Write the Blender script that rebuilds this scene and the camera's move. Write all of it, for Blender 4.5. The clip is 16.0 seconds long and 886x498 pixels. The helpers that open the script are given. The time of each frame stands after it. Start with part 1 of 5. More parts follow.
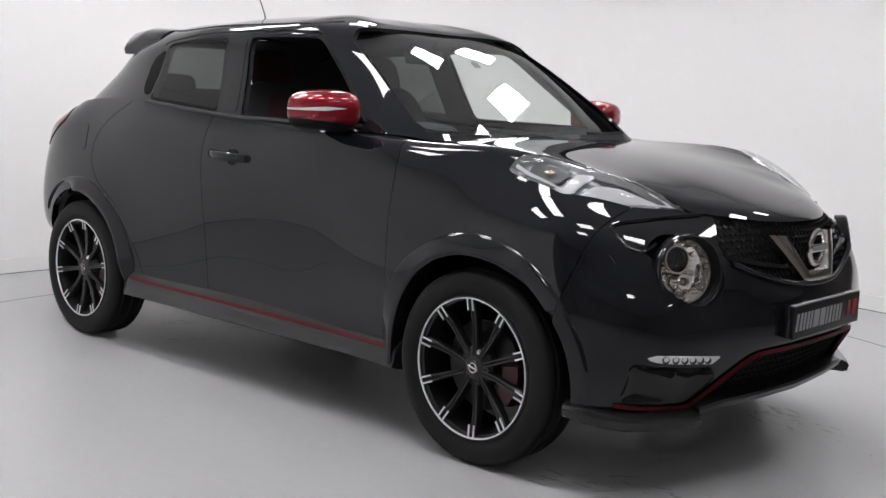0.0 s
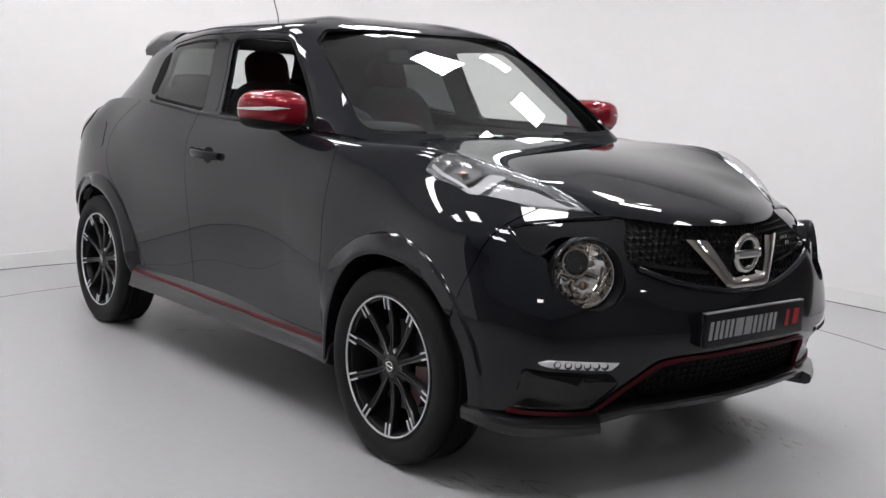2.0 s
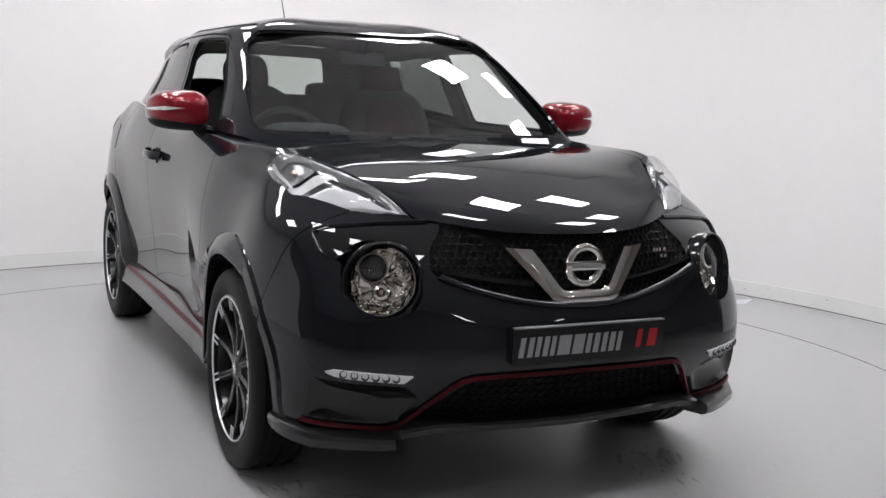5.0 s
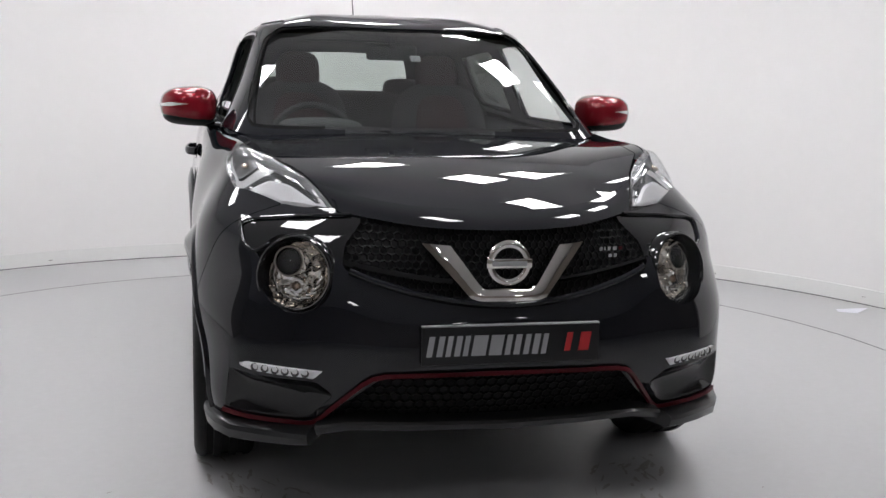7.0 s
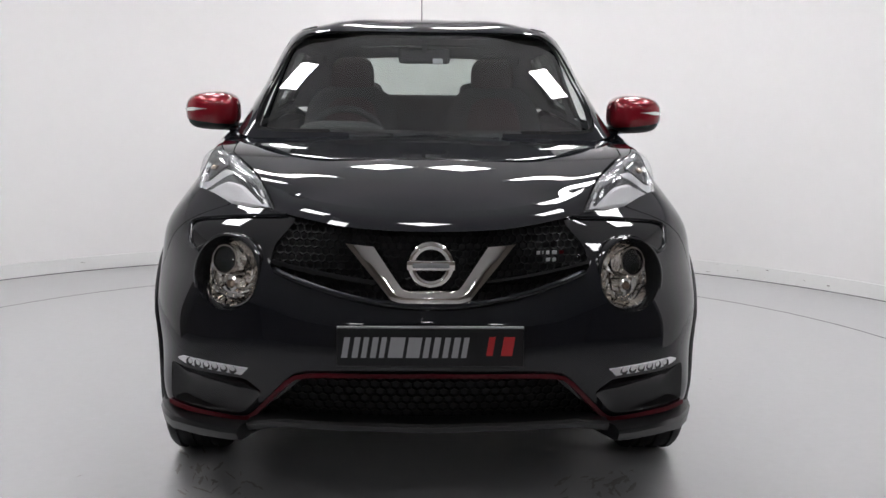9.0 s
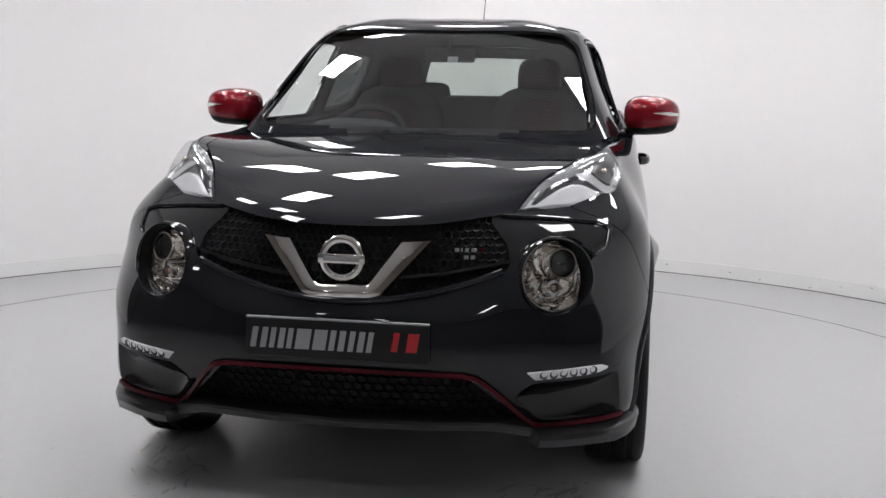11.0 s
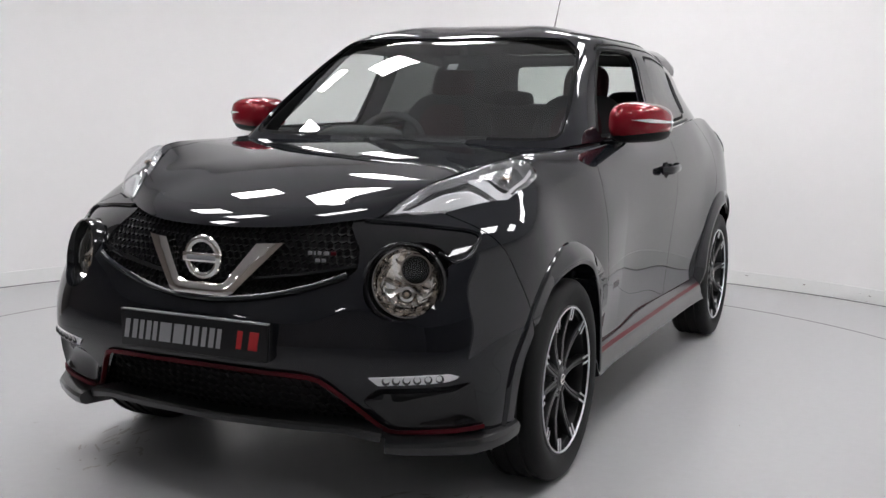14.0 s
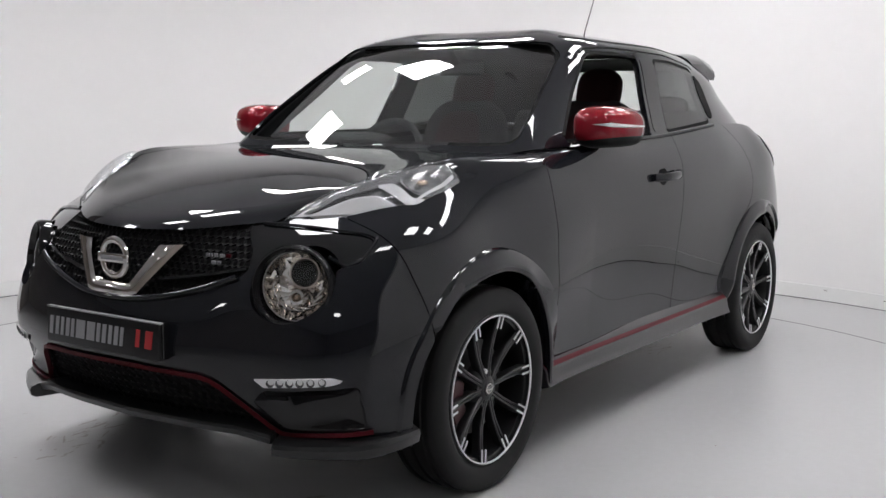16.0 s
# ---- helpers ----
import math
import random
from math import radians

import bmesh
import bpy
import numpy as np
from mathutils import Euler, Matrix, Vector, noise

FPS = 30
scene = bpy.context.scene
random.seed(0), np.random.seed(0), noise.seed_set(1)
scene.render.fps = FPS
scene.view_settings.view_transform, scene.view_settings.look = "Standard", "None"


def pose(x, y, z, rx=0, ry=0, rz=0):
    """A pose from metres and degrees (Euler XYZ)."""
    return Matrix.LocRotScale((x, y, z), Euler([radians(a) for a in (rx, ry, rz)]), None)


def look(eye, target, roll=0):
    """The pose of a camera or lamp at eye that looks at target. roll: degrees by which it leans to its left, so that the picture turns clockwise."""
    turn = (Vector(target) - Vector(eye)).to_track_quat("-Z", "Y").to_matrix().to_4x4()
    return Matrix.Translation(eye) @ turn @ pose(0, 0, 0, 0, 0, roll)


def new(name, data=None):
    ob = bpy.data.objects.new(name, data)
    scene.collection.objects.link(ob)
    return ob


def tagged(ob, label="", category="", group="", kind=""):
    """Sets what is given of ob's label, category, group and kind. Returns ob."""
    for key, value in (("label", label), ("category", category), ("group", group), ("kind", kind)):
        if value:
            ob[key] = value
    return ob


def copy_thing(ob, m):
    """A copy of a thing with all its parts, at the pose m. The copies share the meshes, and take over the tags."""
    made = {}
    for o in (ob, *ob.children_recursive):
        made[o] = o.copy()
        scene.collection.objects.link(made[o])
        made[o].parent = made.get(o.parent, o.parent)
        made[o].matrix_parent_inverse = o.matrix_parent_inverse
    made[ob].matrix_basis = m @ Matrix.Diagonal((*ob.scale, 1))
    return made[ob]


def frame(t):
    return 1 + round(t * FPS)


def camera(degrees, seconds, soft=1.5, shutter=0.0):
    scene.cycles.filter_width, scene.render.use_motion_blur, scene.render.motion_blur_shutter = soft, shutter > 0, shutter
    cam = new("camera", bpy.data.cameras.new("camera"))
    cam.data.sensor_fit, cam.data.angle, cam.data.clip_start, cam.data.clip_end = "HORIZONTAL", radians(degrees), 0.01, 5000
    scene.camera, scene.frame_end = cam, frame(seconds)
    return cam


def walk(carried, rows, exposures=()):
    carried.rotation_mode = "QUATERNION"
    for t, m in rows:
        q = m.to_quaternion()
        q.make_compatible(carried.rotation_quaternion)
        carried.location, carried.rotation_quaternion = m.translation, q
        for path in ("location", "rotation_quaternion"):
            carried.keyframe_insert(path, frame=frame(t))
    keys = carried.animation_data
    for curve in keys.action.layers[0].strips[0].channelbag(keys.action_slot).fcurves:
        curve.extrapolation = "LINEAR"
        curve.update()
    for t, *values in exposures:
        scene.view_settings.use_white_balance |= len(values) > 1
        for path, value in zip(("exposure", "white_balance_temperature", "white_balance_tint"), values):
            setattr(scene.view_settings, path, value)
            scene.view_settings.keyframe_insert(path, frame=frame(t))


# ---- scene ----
cam = camera(44.4, 16.0)
PATH = [
    (0, (-3.452, -3.533, 1.186), (-1.994, -2.19, 0.916), 2.1),
    (0.5, (-3.312, -3.67, 1.204), (-1.908, -2.274, 0.921), 2.0),
    (1, (-3.168, -3.812, 1.209), (-1.818, -2.363, 0.924), 2.0),
    (1.5, (-3.029, -3.938, 1.212), (-1.731, -2.443, 0.928), 2.0),
    (2, (-2.88, -4.077, 1.22), (-1.639, -2.535, 0.936), 2.0),
    (2.5, (-2.722, -4.203, 1.229), (-1.535, -2.619, 0.943), 2.0),
    (3, (-2.541, -4.329, 1.231), (-1.409, -2.705, 0.946), 1.9),
    (3.5, (-2.337, -4.431, 1.238), (-1.265, -2.768, 0.948), 1.8),
    (4, (-2.129, -4.507, 1.228), (-1.118, -2.805, 0.944), 1.9),
    (6.5, (-1.068, -4.819, 1.218), (-0.509, -2.921, 0.93), 1.5),
    (7, (-0.86, -4.863, 1.222), (-0.403, -2.938, 0.931), 1.3),
    (7.5, (-0.66, -4.902, 1.221), (-0.304, -2.955, 0.93), 1.0),
    (8, (-0.45, -4.926, 1.214), (-0.199, -2.963, 0.928), 0.8),
    (8.5, (-0.251, -4.943, 1.214), (-0.099, -2.969, 0.929), 0.6),
    (9, (-0.059, -4.944, 1.215), (0.003, -2.965, 0.931), 0.6),
    (11.5, (0.931, -4.828, 1.184), (0.525, -2.888, 0.913), 1.3),
    (12, (1.134, -4.79, 1.186), (0.635, -2.872, 0.914), 1.4),
    (12.5, (1.323, -4.735, 1.196), (0.738, -2.843, 0.919), 1.3),
    (13, (1.522, -4.666, 1.199), (0.848, -2.803, 0.924), 1.2),
    (13.5, (1.705, -4.595, 1.192), (0.953, -2.761, 0.925), 1.1),
    (14, (1.895, -4.512, 1.19), (1.064, -2.712, 0.927), 0.9),
    (14.5, (2.067, -4.42, 1.185), (1.163, -2.655, 0.927), 0.8),
    (15, (2.249, -4.315, 1.183), (1.268, -2.591, 0.929), 0.7),
    (15.5, (2.411, -4.213, 1.174), (1.362, -2.528, 0.928), 0.6),
    (16, (2.582, -4.089, 1.18), (1.459, -2.452, 0.932), 0.5),
]
walk(cam, [(t, look(eye, target, roll)) for t, eye, target, roll in PATH])

# ---- light ----
world = bpy.data.worlds.new("studio_dark")
scene.world = world
world.use_nodes = True
world.node_tree.nodes["Background"].inputs[0].default_value = (0.9, 0.95, 1.0, 1)
world.node_tree.nodes["Background"].inputs[1].default_value = 0.02
scene.view_settings.exposure = 0.0
PANEL_POWER = 26.0


# ---- materials ----
def nodes_of(name):
    m = bpy.data.materials.new(name)
    m.use_nodes = True
    nt = m.node_tree
    return m, nt, nt.nodes["Principled BSDF"]


def material(name, base, rough=0.5, metal=0.0, coat=0.0, coat_rough=0.03, grain=0.0, grain_scale=60.0, bump=0.0, bump_scale=200.0, spread=0.0, ior=1.5, stain=0.0, stain_scale=2.0):
    """A plain surface with colour drift at two scales, uneven gloss and fine relief."""
    m, nt, b = nodes_of(name)
    b.inputs["Base Color"].default_value = (*base, 1)
    b.inputs["Roughness"].default_value = rough
    b.inputs["Metallic"].default_value = metal
    b.inputs["Coat Weight"].default_value = coat
    b.inputs["Coat Roughness"].default_value = coat_rough
    b.inputs["IOR"].default_value = ior
    if coat > 0.9:
        b.inputs["Specular IOR Level"].default_value = 0.0
        b.inputs["Coat IOR"].default_value = 1.45
    if name in ("matt_black_mesh", "unlit_black", "black_shell", "matt_black_rubber"):
        b.inputs["Specular IOR Level"].default_value = 0.12
    if name in ("black_tyre_rubber", "satin_black_alloy", "dark_gunmetal_trim", "black_plate_plastic"):
        b.inputs["Specular IOR Level"].default_value = 0.2
    if name == "dark_red_trim":
        b.inputs["Specular IOR Level"].default_value = 0.08
    co = nt.nodes.new("ShaderNodeTexCoord")
    if grain or stain:
        fine = nt.nodes.new("ShaderNodeTexNoise")
        fine.inputs["Scale"].default_value, fine.inputs["Detail"].default_value = grain_scale, 6
        wide = nt.nodes.new("ShaderNodeTexNoise")
        wide.inputs["Scale"].default_value, wide.inputs["Detail"].default_value = stain_scale, 4
        nt.links.new(co.outputs["Object"], fine.inputs["Vector"])
        nt.links.new(co.outputs["Object"], wide.inputs["Vector"])
        mix = nt.nodes.new("ShaderNodeMath")
        mix.operation = "MULTIPLY_ADD"
        mix.inputs[1].default_value = grain
        nt.links.new(fine.outputs["Fac"], mix.inputs[0])
        mix2 = nt.nodes.new("ShaderNodeMath")
        mix2.operation = "MULTIPLY_ADD"
        mix2.inputs[1].default_value = stain
        mix2.inputs[2].default_value = 1 - 0.5 * (grain + stain)
        nt.links.new(wide.outputs["Fac"], mix2.inputs[0])
        nt.links.new(mix2.outputs[0], mix.inputs[2])
        hsv = nt.nodes.new("ShaderNodeHueSaturation")
        hsv.inputs["Color"].default_value = (*base, 1)
        nt.links.new(mix.outputs[0], hsv.inputs["Value"])
        nt.links.new(hsv.outputs["Color"], b.inputs["Base Color"])
        if spread:
            r = nt.nodes.new("ShaderNodeMath")
            r.operation = "MULTIPLY_ADD"
            r.inputs[1].default_value, r.inputs[2].default_value = spread, rough - spread / 2
            nt.links.new(wide.outputs["Fac"], r.inputs[0])
            nt.links.new(r.outputs[0], b.inputs["Roughness"])
    if bump:
        tex = nt.nodes.new("ShaderNodeTexNoise")
        tex.inputs["Scale"].default_value, tex.inputs["Detail"].default_value = bump_scale, 3
        nt.links.new(co.outputs["Object"], tex.inputs["Vector"])
        bp = nt.nodes.new("ShaderNodeBump")
        bp.inputs["Strength"].default_value, bp.inputs["Distance"].default_value = bump, 0.002
        nt.links.new(tex.outputs["Fac"], bp.inputs["Height"])
        nt.links.new(bp.outputs["Normal"], b.inputs["Normal"])
    return m


def glass(name, tint, rough=0.0, gloss=0.06):
    """Thin pane: tinted see-through with a Fresnel-weighted mirror coat."""
    m, nt, b = nodes_of(name)
    nt.nodes.remove(b)
    out = nt.nodes["Material Output"]
    clear = nt.nodes.new("ShaderNodeBsdfTransparent")
    clear.inputs[0].default_value = (*tint, 1)
    shine = nt.nodes.new("ShaderNodeBsdfGlossy")
    shine.inputs["Roughness"].default_value = rough
    face = nt.nodes.new("ShaderNodeLayerWeight")
    face.inputs["Blend"].default_value = 0.5
    power = nt.nodes.new("ShaderNodeMath")
    power.operation = "POWER"
    power.inputs[1].default_value = 5.0
    nt.links.new(face.outputs["Facing"], power.inputs[0])
    fres = nt.nodes.new("ShaderNodeMath")
    fres.operation = "MULTIPLY_ADD"
    fres.inputs[1].default_value, fres.inputs[2].default_value = 1 - gloss, gloss
    nt.links.new(power.outputs[0], fres.inputs[0])
    mix = nt.nodes.new("ShaderNodeMixShader")
    nt.links.new(fres.outputs[0], mix.inputs[0])
    nt.links.new(clear.outputs[0], mix.inputs[1])
    nt.links.new(shine.outputs[0], mix.inputs[2])
    nt.links.new(mix.outputs[0], out.inputs["Surface"])
    return m


def lamp_panel(name, power):
    m, nt, b = nodes_of(name)
    b.inputs["Base Color"].default_value = (0.8, 0.8, 0.8, 1)
    b.inputs["Emission Color"].default_value = (0.985, 0.975, 1.0, 1)
    b.inputs["Emission Strength"].default_value = power
    return m


PAINT = material("black_car_paint", (0.0086, 0.0092, 0.0118), 0.28, 0.0, 1.0, 0.015, grain=0.25, grain_scale=900, stain=0.1, stain_scale=3)
RED_PAINT = material("dark_red_paint", (0.19, 0.006, 0.013), 0.32, 0.35, 1.0, 0.02, grain=0.2, grain_scale=700)
RED_TRIM = material("dark_red_trim", (0.070, 0.0035, 0.0075), 0.42, 0.0, 0.15, 0.15, grain=0.25, grain_scale=120)
PLASTIC = material("grey_black_plastic", (0.03, 0.031, 0.033), 0.5, grain=0.25, grain_scale=300, bump=0.15, bump_scale=700)
SKIRT = material("dark_gunmetal_trim", (0.013, 0.0135, 0.0145), 0.34, 0.0, 0.7, 0.07, grain=0.2, grain_scale=300, stain=0.15)
DARK = material("unlit_black", (0.014, 0.014, 0.0148), 0.8, grain=0.3)
SHELL = material("black_shell", (0.036, 0.036, 0.0375), 0.8, grain=0.3)
RUBBER = material("black_tyre_rubber", (0.011, 0.011, 0.0113), 0.60, grain=0.35, grain_scale=90, bump=0.2, bump_scale=300, stain=0.3, stain_scale=6)
CHROME = material("chrome", (0.80, 0.77, 0.74), 0.055, 1.0, grain=0.08, grain_scale=20)
RIM_BLACK = material("satin_black_alloy", (0.010, 0.010, 0.0108), 0.34, 0.0, 0.5, 0.14, grain=0.2)
CALIPER = material("dark_red_caliper", (0.035, 0.003, 0.005), 0.5, grain=0.2)
BRAKE = material("dull_brake_steel", (0.035, 0.035, 0.035), 0.45, 0.8, grain=0.3, grain_scale=60)
RIM_CUT = material("machined_alloy", (0.78, 0.78, 0.79), 0.32, 0.55, grain=0.15, grain_scale=200)
SEAL = material("matt_black_rubber", (0.0055, 0.0055, 0.0058), 0.75, grain=0.25, grain_scale=150)
PILLAR_BLACK = material("satin_black_film", (0.009, 0.009, 0.0102), 0.24, grain=0.2, grain_scale=250)
GLASS = glass("clear_green_glass", (0.78, 0.83, 0.80), 0.0, 0.16)
PRIVACY = glass("dark_privacy_glass", (0.13, 0.14, 0.135))
LENS = glass("clear_lens", (0.95, 0.96, 0.97), 0.0, 0.05)
LAMP_PANEL = lamp_panel("ceiling_light_diffuser", PANEL_POWER)


# ---- shape helpers ----
def mesh_from(name, verts, faces, mat, smooth=True, sharp_angle=0.6):
    me = bpy.data.meshes.new(name)
    me.from_pydata([tuple(v) for v in verts], [], faces)
    me.update()
    me.materials.append(mat)
    if smooth:
        me.shade_smooth()
        me.set_sharp_from_angle(angle=sharp_angle)
    return me


def thing(name, label, category, group="", kind="", at=(0, 0, 0)):
    ob = new(name)
    ob.location = at
    return tagged(ob, label, category, group, kind)


def part(name, me, parent, label=""):
    ob = new(name, me)
    ob.parent = parent
    if label:
        tagged(ob, label)
    return ob


def bm_part(name, bm, mat, parent, label="", smooth=True, angle=0.6):
    me = bpy.data.meshes.new(name)
    bmesh.ops.recalc_face_normals(bm, faces=bm.faces)
    bm.to_mesh(me)
    bm.free()
    me.materials.append(mat)
    if smooth:
        me.shade_smooth()
        me.set_sharp_from_angle(angle=angle)
    return part(name, me, parent, label)


def natural(t, p):
    """Second derivatives of the smooth curve through p at t."""
    n, h = len(t), np.diff(t)
    a, r = np.eye(n), np.zeros_like(p)
    for i in range(1, n - 1):
        a[i, i - 1 : i + 2] = h[i - 1], 2 * (h[i - 1] + h[i]), h[i]
        r[i] = 6 * ((p[i + 1] - p[i]) / h[i] - (p[i] - p[i - 1]) / h[i - 1])
    return np.linalg.solve(a, r.reshape(n, -1)).reshape(p.shape)


def along(t, p, at):
    """Points of the smooth curve through p (at t) at the places at."""
    p = np.asarray(p, float)
    m = natural(t, p)
    i = np.clip(np.searchsorted(t, at, "right") - 1, 0, len(t) - 2)
    h = (t[i + 1] - t[i]).reshape(-1, *[1] * (p.ndim - 1))
    a = (t[i + 1] - at).reshape(h.shape) / h
    b = 1 - a
    return a * p[i] + b * p[i + 1] + ((a**3 - a) * m[i] + (b**3 - b) * m[i + 1]) * h**2 / 6


def across(t, p, at):
    """The same with local tangents, which cannot swing."""
    p = np.asarray(p, float)
    d = np.diff(p, axis=0) / np.diff(t).reshape(-1, *[1] * (p.ndim - 1))
    w = np.diff(t).reshape(-1, *[1] * (p.ndim - 1))
    m = np.concatenate([d[:1], (d[:-1] * w[1:] + d[1:] * w[:-1]) / (w[:-1] + w[1:]), d[-1:]])
    i = np.clip(np.searchsorted(t, at, "right") - 1, 0, len(t) - 2)
    h = (t[i + 1] - t[i]).reshape(-1, *[1] * (p.ndim - 1))
    x = (at - t[i]).reshape(h.shape) / h
    return (2 * x**3 - 3 * x**2 + 1) * p[i] + (x**3 - 2 * x**2 + x) * h * m[i] + (3 * x**2 - 2 * x**3) * p[i + 1] + (x**3 - x**2) * h * m[i + 1]


MIRROR = np.array([-1.0, 1, 1])


class Skin:
    """A surface laid through body lines. Lines run round the car from its front centre; u counts their stations, v the lines."""

    def __init__(self, lines, u0, u1, v0, v1, nu, nv, spine=False, start=True, end=True):
        p = np.array(lines, float)
        n = p.shape[1]
        chord = np.linalg.norm(np.diff(p, axis=1), axis=2).mean(0)
        tu = np.r_[0, np.cumsum(chord)]
        tv = np.r_[0, np.cumsum(np.linalg.norm(np.diff(p, axis=0), axis=2).mean(1))]
        rows, tt = p, tu
        if start:
            rows, tt = np.concatenate([(rows[:, 1:4] * MIRROR)[:, ::-1], rows], 1), np.r_[-tu[1:4][::-1], tt]
        if end:
            rows, tt = np.concatenate([rows, (p[:, -4:-1] * MIRROR)[:, ::-1]], 1), np.r_[tt, 2 * tu[-1] - tu[-4:-1][::-1]]
        if spine:
            rows, tv = np.concatenate([rows, (rows[-3:-1] * MIRROR)[::-1]]), np.r_[tv, 2 * tv[-1] - tv[-3:-1][::-1]]
        u, v = np.linspace(u0, u1, nu), np.linspace(v0, v1, nv)
        self.u, self.v = u, v
        at_u, at_v = np.interp(u, range(n), tu), np.interp(v, range(len(tv)), tv)
        net = along(tt, rows.transpose(1, 0, 2), at_u)
        self.grid = across(tv, net.transpose(1, 0, 2), at_v).transpose(1, 0, 2)
        self.points = self.grid.reshape(-1, 3)
        i, j = np.meshgrid(np.arange(nu - 1), np.arange(nv - 1), indexing="ij")
        k = (i * nv + j).ravel()
        self.quads = np.stack([k, k + nv, k + nv + 1, k + 1], 1)
        uu, vv = np.meshgrid(u, v, indexing="ij")
        self.uv = np.stack([uu.ravel(), vv.ravel()], 1)


def clip(points, quads, f):
    """The faces where f < 0, with their rim drawn to f = 0."""
    p, f = points.copy(), f.copy()
    raw = f.copy()
    e = np.concatenate([quads[:, [0, 1]], quads[:, [1, 2]], quads[:, [2, 3]], quads[:, [3, 0]]])
    e = np.unique(np.sort(e, 1), axis=0)
    a, b = e[:, 0], e[:, 1]
    c = (raw[a] < 0) != (raw[b] < 0)
    a, b = a[c], b[c]
    t = raw[a] / (raw[a] - raw[b])
    who, other, tt = np.where(t < 0.5, a, b), np.where(t < 0.5, b, a), np.minimum(t, 1 - t)
    order = np.argsort(-tt)
    who, other, tt = who[order], other[order], tt[order]
    p[who] = points[who] + tt[:, None] * (points[other] - points[who])
    f[who] = 0
    faces = []
    fq, rq = f[quads], raw[quads].mean(1)
    for q, g, r in zip(quads, fq, rq):
        if g.max() <= 0:
            if g.min() < 0 or r < 0:
                faces.append(tuple(int(x) for x in q))
        elif g.min() < 0:
            k = [int(x) for x, y in zip(q, g) if y <= 0]
            if len(k) == 3:
                faces.append(tuple(k))
    used = sorted({x for q in faces for x in q})
    at = {x: i for i, x in enumerate(used)}
    return p[used], [tuple(at[x] for x in q) for q in faces]


def rim(points, faces, depth, keep_centre=True):
    """Turns a skin's open edge inwards by depth, as a pressed panel's edge."""
    points = np.asarray(points)
    normal = np.zeros_like(points)
    count = {}
    for q in faces:
        n = np.cross(points[q[2]] - points[q[0]], points[q[-1]] - points[q[1]])
        for x in q:
            normal[x] += n
        for x, y in zip(q, q[1:] + q[:1]):
            count[(min(x, y), max(x, y))] = (x, y) if (min(x, y), max(x, y)) not in count else None
    normal /= np.linalg.norm(normal, axis=1, keepdims=True) + 1e-12
    out, more, made = [tuple(x) for x in points], list(faces), {}
    for pair in count.values():
        if pair is None:
            continue
        x, y = pair
        if keep_centre and abs(points[x][0]) < 1e-4 and abs(points[y][0]) < 1e-4:
            continue
        for k in (x, y):
            if k not in made:
                made[k] = len(out)
                out.append(tuple(points[k] - normal[k] * depth))
        more.append((y, x, made[x], made[y]))
    return np.array(out), more


def both(points, faces):
    """A half and its mirror image, welded on the centre line."""
    n = len(points)
    centre = np.abs(points[:, 0]) < 1e-4
    index = np.where(centre, np.arange(n), np.arange(n) + n)
    return np.concatenate([points, points * MIRROR]), list(faces) + [tuple(int(index[x]) for x in q[::-1]) for q in faces]


def flipped(points, faces):
    return points * MIRROR, [q[::-1] for q in faces]


def poly2(x, y, corners):
    """Signed distance to a closed outline in a plane: negative inside."""
    c = np.array(corners, float)
    best, inside = np.full(x.shape, 1e9), np.zeros(x.shape, bool)
    for (ax, ay), (bx, by) in zip(c, np.roll(c, -1, 0)):
        dx, dy = bx - ax, by - ay
        t = np.clip(((x - ax) * dx + (y - ay) * dy) / (dx * dx + dy * dy), 0, 1)
        best = np.minimum(best, np.hypot(x - ax - t * dx, y - ay - t * dy))
        inside ^= ((ay > y) != (by > y)) & (x < ax + (y - ay) / (dy if dy else 1e-9) * dx)
    return np.where(inside, -best, best)


def rounded(corners, r=0.02, n=4):
    """An outline with its corners rounded."""
    c, out = [np.array(p, float) for p in corners], []
    for a, b, d in zip(c[-1:] + c[:-1], c, c[1:] + c[:1]):
        ra = min(r, 0.45 * np.linalg.norm(a - b))
        rd = min(r, 0.45 * np.linalg.norm(d - b))
        s, e = b + (a - b) / np.linalg.norm(a - b) * ra, b + (d - b) / np.linalg.norm(d - b) * rd
        out += [tuple((1 - t) ** 2 * s + 2 * t * (1 - t) * b + t * t * e) for t in np.linspace(0, 1, n + 1)]
    return out


def tube(path, profile, closed=False, ring=True, up=(0, 0, 1), caps=True):
    """Sweeps a profile (across, up) along a path. Returns a bmesh."""
    bm = bmesh.new()
    path = [Vector(p) for p in path]
    rows = []
    for i, p in enumerate(path):
        a, b = path[i - 1] if i or closed else p, path[(i + 1) % len(path)] if i < len(path) - 1 or closed else p
        t = (b - a).normalized()
        side = t.cross(Vector(up))
        side = side.normalized() if side.length > 1e-6 else Vector((1, 0, 0))
        above = side.cross(t)
        pr = profile(i / (len(path) - 1)) if callable(profile) else profile
        rows.append([bm.verts.new(p + side * x + above * y) for x, y in pr])
    n = len(rows[0])
    for i in range(len(rows) - (0 if closed else 1)):
        r, q = rows[i], rows[(i + 1) % len(rows)]
        for j in range(n if ring else n - 1):
            bm.faces.new((r[j], r[(j + 1) % n], q[(j + 1) % n], q[j]))
    if caps and ring and not closed:
        bm.faces.new(rows[0][::-1])
        bm.faces.new(rows[-1])
    return bm


